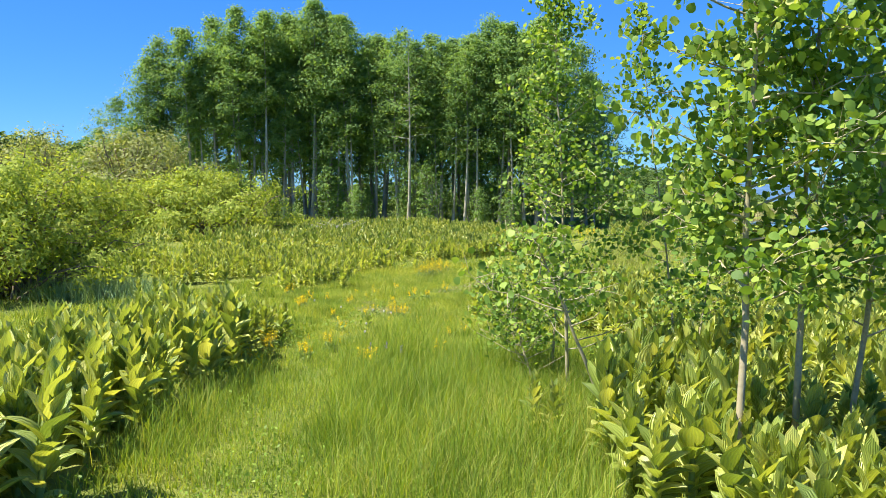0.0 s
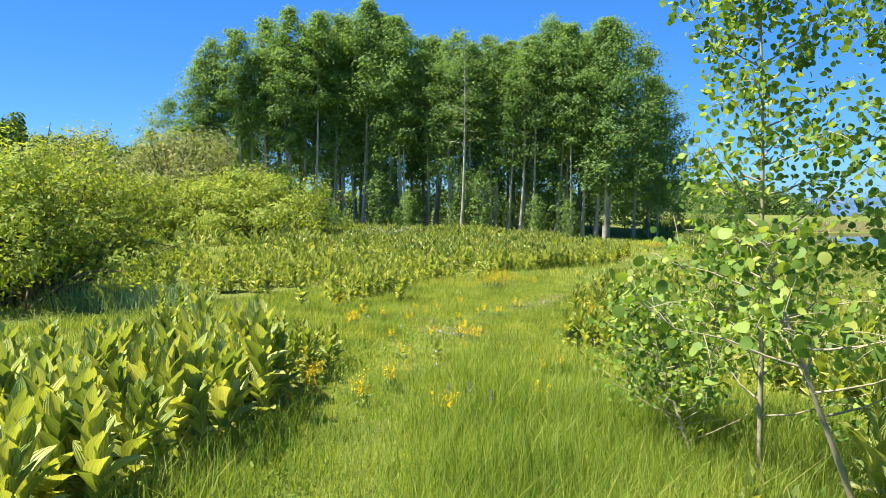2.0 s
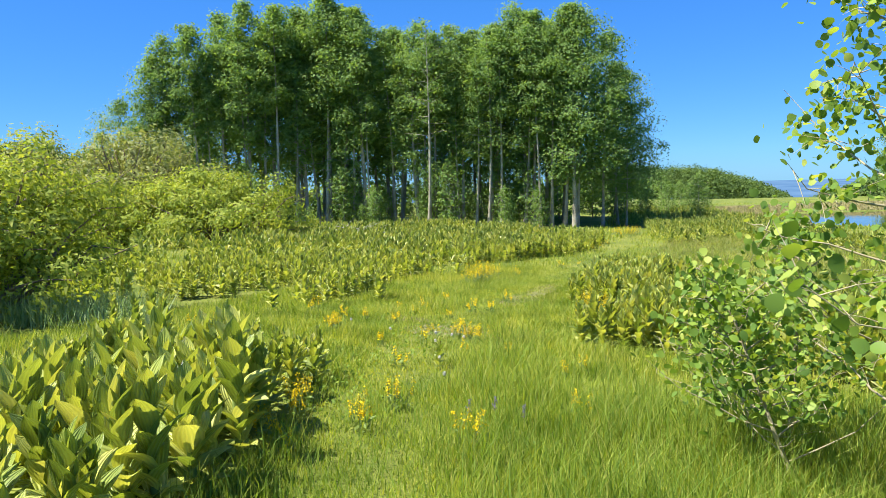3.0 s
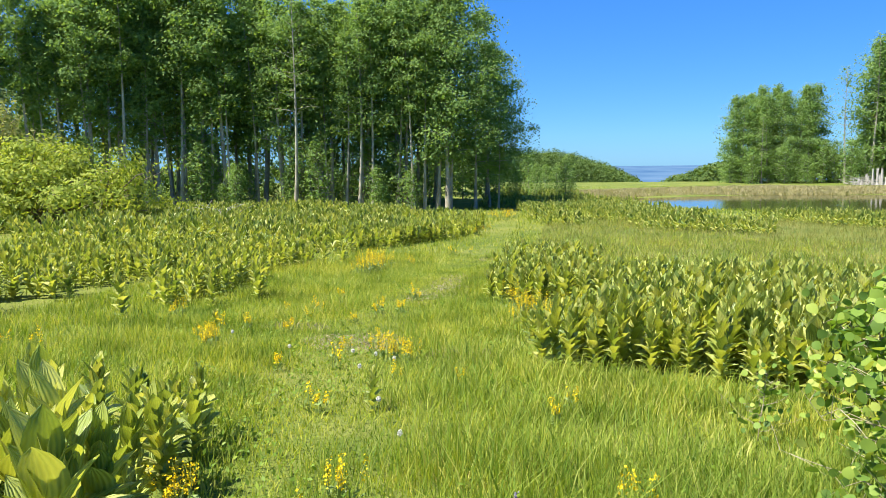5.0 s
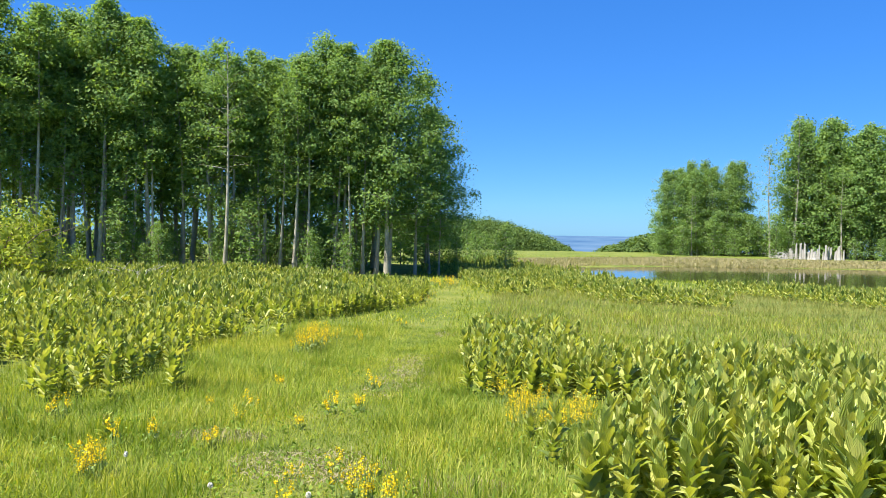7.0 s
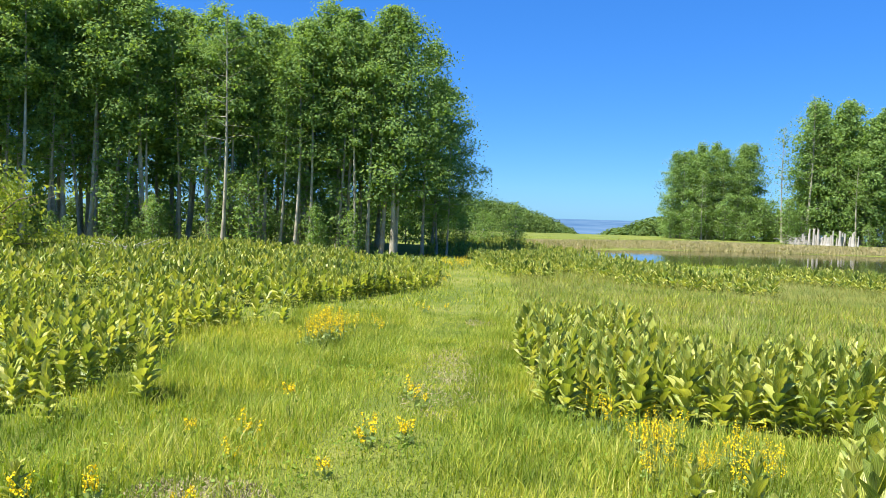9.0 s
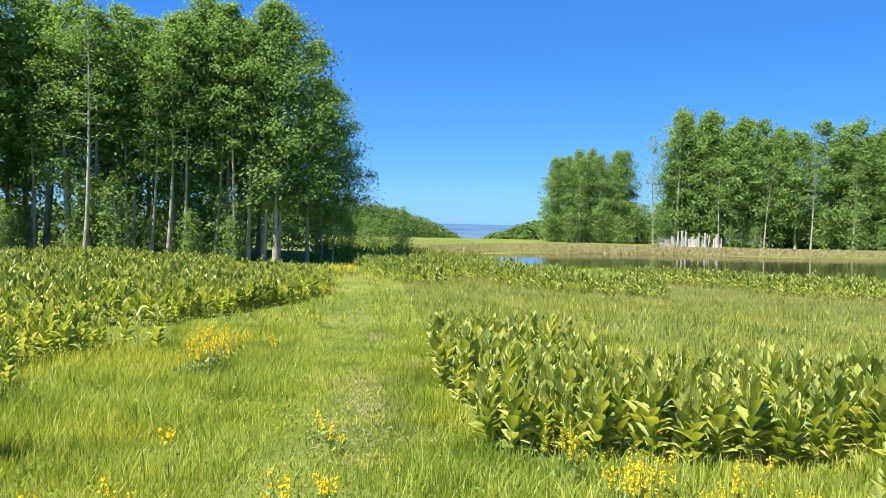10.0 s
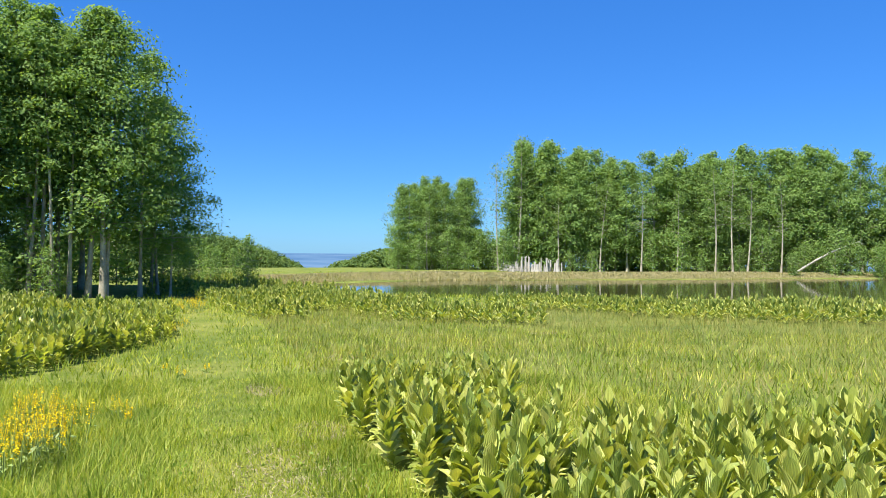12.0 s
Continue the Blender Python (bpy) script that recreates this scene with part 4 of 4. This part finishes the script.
def sapling(x, y, height, spread_r, leaves, seed, label, lean=(0, 0), base=0.12, leaf=0.05, thick=0.022, limbs=26, dead_low=0):
    rng = np.random.default_rng(seed)
    wood, pl = Parts(), []
    k = np.linspace(0, 1, 9)
    wig = rng.normal(0, 0.02, (9, 2)) * height * 0.35
    axis = np.stack([lean[0] * k + wig[:, 0] * k, lean[1] * k + wig[:, 1] * k, k * height], 1)
    wood.tube(axis, thick * (1 - 0.85 * k), 8)
    for i in range(limbs):
        h = base + (1 - base) * (i + rng.uniform(0, 1)) / limbs
        p0 = np.array([np.interp(h, k, axis[:, c]) for c in range(3)])
        az = i * 2.4 + rng.uniform(-0.6, 0.6)
        rel = (h - base) / (1 - base)
        ln = spread_r * (1 - 0.75 * rel ** 1.5) * rng.uniform(0.55, 1.15)
        s = np.linspace(0, 1, 5)[:, None]
        pts = p0 + s * ln * np.array([math.cos(az), math.sin(az), 0]) + s ** 1.3 * ln * rng.uniform(0.2, 0.8) * np.array([0, 0, 1]) + rng.normal(0, 0.03, (5, 3)) * s
        wood.tube(pts, thick * 0.36 * np.array([1, 0.75, 0.55, 0.35, 0.15]), 5)
        if i < dead_low:
            continue
        per = max(leaves // limbs, 1)
        twigs = 7
        for _ in range(twigs):
            q = rng.uniform(0.25, 1.0)
            o = np.array([np.interp(q, s[:, 0], pts[:, c]) for c in range(3)])
            d = rng.normal(size=3) * np.array([1, 1, 0.7])
            d = d / np.linalg.norm(d) * ln * 0.32
            wood.tube([o, o + d * 0.5 + np.array([0, 0, 0.01]), o + d], thick * 0.14 * np.array([1, 0.7, 0.3]), 3)
            for _ in range(max(per // twigs, 1)):
                pl.append(o + d * rng.uniform(0.1, 1.15) + rng.normal(0, 0.06, 3))
    co, fa = round_leaves(rng, np.array(pl), leaf)
    t = tagged(new("aspen_sapling"), label, "sapling", "aspen saplings by the trail")
    child("trunk", wood.mesh("trunk", M_BARK_SAPLING, True), t)
    child("leaves", np_mesh("leaves", co, fa, M_ASPEN_NEAR), t)
    t.matrix_basis = stand(x, y, 0, 1, 0.03)


sapling(2.72, 6.97, 3.8, 0.80, 4300, 1, "slender young aspen with thin pale trunk", (-0.12, -0.15), 0.13, 0.041, 0.020, 40)
sapling(4.12, 5.0, 4.6, 0.95, 6000, 2, "leafy young aspen with several pale limbs", (0.02, 0.15), 0.27, 0.060, 0.028, 48)
sapling(4.48, 5.35, 4.7, 1.0, 4200, 3, "leafy young aspen behind the lilies", (0.1, 0.1), 0.27, 0.058, 0.026, 42)
sapling(4.85, 5.6, 4.4, 1.0, 3400, 9, "leafy young aspen behind the lilies", (0.3, 0.0), 0.22, 0.058, 0.022, 36)
sapling(3.75, 7.4, 3.7, 0.6, 1600, 10, "thin curved young aspen behind the lilies", (-0.45, 0.1), 0.2, 0.050, 0.014, 24)
sapling(2.3, 7.45, 1.15, 0.7, 1300, 4, "low aspen sucker with bare grey twigs", (-0.4, 0.1), 0.12, 0.046, 0.016, 26, 5)
sapling(2.15, 7.85, 1.05, 0.55, 1000, 5, "low aspen sucker with bare grey twigs", (-0.3, 0.2), 0.12, 0.046, 0.014, 24, 4)
sapling(2.35, 8.2, 1.5, 0.5, 450, 6, "crooked pale aspen sapling", (0.05, 0.0), 0.45, 0.055, 0.02, 14)
sapling(3.24, 6.05, 1.65, 0.75, 420, 7, "crooked leaning aspen sapling", (-0.62, -0.28), 0.45, 0.058, 0.022, 14, 3)
sapling(3.9, 9.2, 1.7, 0.9, 900, 8, "low leafy aspen sapling", (0.2, 0.1), 0.2, 0.055, 0.016, 20)
sapling(1.80, 9.45, 0.5, 0.22, 150, 11, "tiny yellow-green aspen sucker in the grass", (0.05, 0.0), 0.2, 0.040, 0.007, 12)

# ---- flowers ----


def golden_clump(seed, stalks, spread_r, height):
    """Stalks that carry loose spikes of small yellow flowers."""
    rng = np.random.default_rng(seed)
    green, gold = Parts(), []
    for _ in range(stalks):
        x, y = rng.normal(0, spread_r, 2)
        h = height * rng.uniform(0.65, 1.15)
        tip = np.array([x + rng.normal(0, 0.03), y + rng.normal(0, 0.03), h])
        green.tube([(x * 0.7, y * 0.7, -0.02), (x * 0.9, y * 0.9, h * 0.5), tip], [0.004, 0.0035, 0.002], 4)
        n = int(rng.integers(34, 48))
        k = rng.uniform(0.55, 1.04, n)[:, None]
        gold.append(np.array([x, y, 0]) + (tip - (x, y, 0)) * k + rng.normal(0, 0.0095, (n, 3)))
        lp = np.array([x, y, 0]) + (tip - (x, y, 0)) * rng.uniform(0.1, 0.5, (4, 1)) + rng.normal(0, 0.02, (4, 3))
        co, fa = leaf_cards(rng, lp, 0.022, 0.2, 2.2)
        green.add(co, fa)
    co, fa = leaf_cards(rng, np.concatenate(gold), 0.0105, 0.5)
    return green.mesh("stem", M_STEM), np_mesh("blossom", co, fa, M_YELLOW)


clumps = {"small": [golden_clump(i, 3, 0.03, 0.20) for i in range(3)],
          "wide": [golden_clump(10 + i, 8, 0.06, 0.27) for i in range(3)],
          "tall": [golden_clump(20 + i, 11, 0.085, 0.40) for i in range(2)]}


def golden(kind, x, y, scale=1.0):
    green, gold = clumps[kind][int(lr.integers(len(clumps[kind])))]
    t = tagged(new("yellow_wildflower"), "clump of yellow wildflowers on thin green stalks", "flowers", "yellow wildflowers in the meadow")
    child("stem", green, t)
    child("blossom", gold, t, "bright golden-yellow blossoms")
    t.matrix_basis = Matrix.Translation((x, y, ground_z(x, y))) @ Matrix.Rotation(lr.uniform(0, 6.28), 4, "Z") @ Matrix.Diagonal((scale, scale, scale, 1))


# beside the near bed and along the trail
for x, y in ((-0.99, 7.23), (-1.09, 7.77), (-1.2, 8.0), (-0.40, 8.17), (-0.47, 7.6), (-4.41, 13.9), (-3.04, 12.03), (-3.1, 12.15), (-2.95, 11.9), (-0.98, 11.6), (-0.72, 11.5)):
    golden("wide", x, y, lr.uniform(0.85, 1.15))
for x, y in ((-0.67, 7.0), (-5.14, 11.69), (-4.9, 11.8), (-3.31, 12.5), (-2.53, 13.0), (-1.31, 12.3), (-0.8, 10.9), (-1.69, 16.3), (0.69, 10.1), (0.31, 7.5), (0.37, 7.6), (-1.15, 9.8), (0.99, 8.3),
             (-3.26, 12.9), (-3.16, 14.7), (-2.73, 14.6), (-2.5, 13.0), (-1.44, 11.3), (-1.51, 12.0), (-1.17, 11.8), (-1.0, 12.1), (-1.53, 15.95), (-1.84, 14.7), (-1.56, 14.9), (-1.91, 11.1),
             (-3.1, 13.2), (-1.54, 14.76), (-1.81, 14.6), (-2.78, 16.1), (-1.97, 13.9), (-2.69, 14.1), (-2.64, 21.4), (-2.19, 25.0), (-1.81, 25.9), (-2.49, 26.2), (0.59, 9.8), (-2.3, 9.8), (-0.2, 10.6)):
    golden("small", x, y, lr.uniform(0.85, 1.3))
# at the corners of the lily beds
for x, y in ((-3.4, 20.2), (-3.6, 20.5), (-3.3, 20.7), (-3.65, 21.5), (-3.5, 21.9), (-3.8, 22.2), (-3.2, 21.2), (-2.74, 21.6), (0.02, 15.2), (0.24, 14.4), (0.35, 14.6), (0.19, 14.6), (0.55, 14.2), (0.8, 14.4), (0.75, 13.9),
             (0.43, 14.1), (0.13, 14.0), (0.62, 13.7), (-2.6, 34.6), (-2.4, 36.0), (-2.3, 37.5)):
    golden("tall", x, y, lr.uniform(0.65, 0.95))
for x, y in ((-3.25, 19.6), (-3.15, 19.9), (-3.3, 20.1), (-3.1, 20.4), (-3.35, 19.3)):
    golden("tall", x, y, lr.uniform(1.0, 1.25))
for i in range(14):
    golden("tall", lr.uniform(-3.4, -1.2), lr.uniform(46, 50), lr.uniform(0.9, 1.3))


def dandelion():
    """A seed head: a fuzzy ball of fine rays on a bare stalk."""
    rng = np.random.default_rng(8)
    stalk, fuzz = Parts(), Parts()
    stalk.tube([(0, 0, -0.02), (0.006, 0, 0.12), (0.0, 0.004, 0.255)], [0.0035, 0.003, 0.0028], 5)
    d = rng.normal(size=(170, 3))
    d /= np.linalg.norm(d, axis=1)[:, None]
    co, fa = leaf_cards(rng, np.array([0, 0.004, 0.275]) + d * 0.026, 0.011, 0)
    fuzz.add(co, fa)
    core, cf = leaf_cards(rng, np.array([0, 0.004, 0.275]) + d[:60] * 0.012, 0.012, 0)
    fuzz.add(core, cf)
    return stalk.mesh("stem", M_STEM), fuzz.mesh("seed_head", M_SEED)


dand = dandelion()
for x, y in ((-1.25, 11.3), (-0.8, 11.0), (-2.77, 12.05), (-1.9, 11.4), (-1.01, 11.2), (-0.3, 8.9), (-1.0, 10.6), (-0.6, 9.6)):
    t = tagged(new("dandelion"), "white dandelion seed head on a bare stalk", "flower", "dandelion clocks in the grass")
    child("stem", dand[0], t)
    child("seed_head", dand[1], t, "fluffy white seed head")
    t.matrix_basis = Matrix.Translation((x, y, ground_z(x, y))) @ Matrix.Rotation(lr.uniform(0, 6), 4, "Z") @ Matrix.Diagonal((0.55, 0.55, 0.66, 1))


def purple_spike():
    rng = np.random.default_rng(3)
    green, p = Parts(), []
    green.tube([(0, 0, -0.02), (0.004, 0, 0.15), (0, 0.004, 0.33)], [0.004, 0.003, 0.002], 4)
    k = rng.uniform(0.20, 0.34, 60)
    p = np.stack([rng.normal(0, 0.011, 60), rng.normal(0, 0.011, 60), k], 1)
    co, fa = leaf_cards(rng, p, 0.016, 0.2)
    return green.mesh("stem", M_STEM), np_mesh("blossom", co, fa, M_PURPLE)


spike = purple_spike()
for x, y in ((0.25, 7.86), (0.41, 7.97), (0.65, 7.84)):
    t = tagged(new("purple_wildflower"), "slim pale purple flower spike in the grass", "flower", "purple spikes in the grass")
    child("stem", spike[0], t)
    child("blossom", spike[1], t, "pale purple blossoms")
    t.matrix_basis = Matrix.Translation((x, y, ground_z(x, y))) @ Matrix.Rotation(lr.uniform(0, 6), 4, "Z") @ Matrix.Diagonal((0.7, 0.7, 0.7, 1))

# ---- bare patches of dry litter on the trail ----


def litter(x, y, rx, ry, n, seed):
    """Flattened dry straw lying crosswise."""
    rng = np.random.default_rng(seed)
    r, a = np.sqrt(rng.uniform(0, 1, n)), rng.uniform(0, 6.283, n)
    px, py = x + rx * r * np.cos(a), y + ry * r * np.sin(a)
    th, ln, w = rng.uniform(0, 6.283, n), rng.uniform(0.006, 0.026, n), rng.uniform(0.001, 0.0026, n)
    z = np.array([ground_z(u, v) for u, v in zip(px, py)]) + rng.uniform(0.004, 0.03, n)
    d = np.stack([np.cos(th) * ln, np.sin(th) * ln, rng.normal(0, 0.012, n)], 1)
    s = np.stack([-np.sin(th) * w, np.cos(th) * w, rng.normal(0, 0.002, n)], 1)
    p = np.stack([px, py, z], 1)
    co = np.stack([p - d - s, p + d - s, p + d + s, p - d + s], 1).reshape(-1, 3)
    i = np.arange(n)[:, None] * 4
    tagged(new("dry_straw", np_mesh("dry_straw", co, np.concatenate([i, i + 1, i + 2, i + 3], 1), M_SCAT)), "flattened tan straw on the trail", "straw", kind="stuff")


for i, (x, y, rx, ry, n) in enumerate(((-2.6, 13.45, 0.42, 0.28, 2600), (-0.35, 12.1, 0.40, 0.25, 1800), (-0.74, 20.3, 0.28, 0.5, 2400), (-1.0, 23.5, 0.3, 0.7, 1200), (-0.42, 12.2, 0.3, 0.2, 1200),
                                       (-1.5, 12.6, 0.7, 0.5, 1800), (-1.2, 18.5, 0.5, 1.4, 1500), (7.6, 31.9, 0.6, 0.4, 900), (0.9, 27.5, 0.5, 0.4, 600), (-1.2, 16.5, 0.6, 1.0, 1000))):
    litter(x, y, rx, ry, n, 60 + i)

# ---- dead wood ----


def brush_pile(x, y, r, h, n, seed):
    """A heap of grey dead branches."""
    rng = np.random.default_rng(seed)
    p = Parts()
    for _ in range(n):
        c = np.array([rng.normal(0, r * 0.4), rng.normal(0, r * 0.3), rng.uniform(0.05, h * 0.6)])
        a, ln = rng.uniform(0, 6.283), rng.uniform(0.5, 1.0) * r
        d = np.array([math.cos(a), math.sin(a), rng.uniform(-0.1, 0.5)]) * ln
        e = c + d
        e[2] = max(e[2], 0.02)
        p.tube([c - d * 0.5 * np.array([1, 1, 0.2]), c + rng.normal(0, 0.05, 3), e], [0.03, 0.022, 0.006], 5)
    t = tagged(new("brush_pile", p.mesh("brush_pile", M_DEADWOOD, True)), "heap of bleached grey dead branches", "dead branches", kind="stuff")
    t.matrix_basis = stand(x, y, 0, 1, 0)


brush_pile(-14.2, 35.5, 1.6, 0.9, 34, 1)


def snag(x, y, h, r, seed, name="tree_stump", label="bleached white broken tree stump"):
    """A broken trunk: ragged top, flared foot."""
    rng = np.random.default_rng(seed)
    n, rows = 8, 5
    bm = bmesh.new()
    rings = []
    for j in range(rows):
        k = j / (rows - 1)
        ring = []
        for i in range(n):
            a = i * 2 * math.pi / n
            rr = r * (1 + 0.5 * math.exp(-k * 6) - 0.25 * k) * rng.uniform(0.85, 1.15)
            z = h * k + (rng.uniform(-0.14, 0.08) * h if j == rows - 1 else 0)
            ring.append(bm.verts.new((rr * math.cos(a), rr * math.sin(a), z)))
        rings.append(ring)
    for lo, hi in zip(rings, rings[1:]):
        for i in range(n):
            bm.faces.new((lo[i], lo[(i + 1) % n], hi[(i + 1) % n], hi[i]))
    bm.faces.new(rings[-1])
    me = bpy.data.meshes.new(name)
    bm.to_mesh(me)
    bm.free()
    me.materials.append(M_DEADWOOD)
    t = tagged(new(name, me), label, "stump", "bleached stumps beyond the pond")
    t.matrix_basis = stand(x, y, 0, 1, 0.1)


for i in range(24):
    x, y = from_eye(23.4 + 4.2 * i / 23 + rng.uniform(-0.1, 0.1), 106 + rng.uniform(-1, 2))
    snag(x, y, rng.uniform(1.0, 2.3) if i > 3 else rng.uniform(0.5, 1.0), rng.uniform(0.10, 0.24), 200 + i)
x, y = from_eye(24.0, 105)
brush_pile(x, y, 2.2, 1.6, 40, 2)


def fallen_tree(az, dist):
    """A dead tree that leans out over the bank, with broken branches."""
    rng = np.random.default_rng(4)
    p = Parts()
    k = np.linspace(0, 1, 7)[:, None]
    end = np.array([10.5, 2.0, 4.8])
    axis = k * end + np.array([0, 0, 0.5]) * np.sin(k * 3.1)
    p.tube(axis, 0.20 * (1 - 0.8 * k[:, 0]), 8)
    for i in range(14):
        q = rng.uniform(0.35, 0.98)
        o = np.array([np.interp(q, k[:, 0], axis[:, c]) for c in range(3)])
        d = np.array([rng.uniform(0.0, 1.2), rng.uniform(-0.6, 0.6), rng.uniform(-1.6, 0.9)])
        p.tube([o, o + d * 0.5 + rng.normal(0, 0.08, 3), o + d], [0.05, 0.035, 0.012], 4)
    t = tagged(new("fallen_tree", p.mesh("fallen_tree", M_DEADWOOD, True)), "bleached leaning dead tree over the pond's bank", "dead tree")
    x, y = from_eye(az, dist)
    t.matrix_basis = stand(x, y, radians(-20), 1, 0.1)


fallen_tree(44.0, 112)
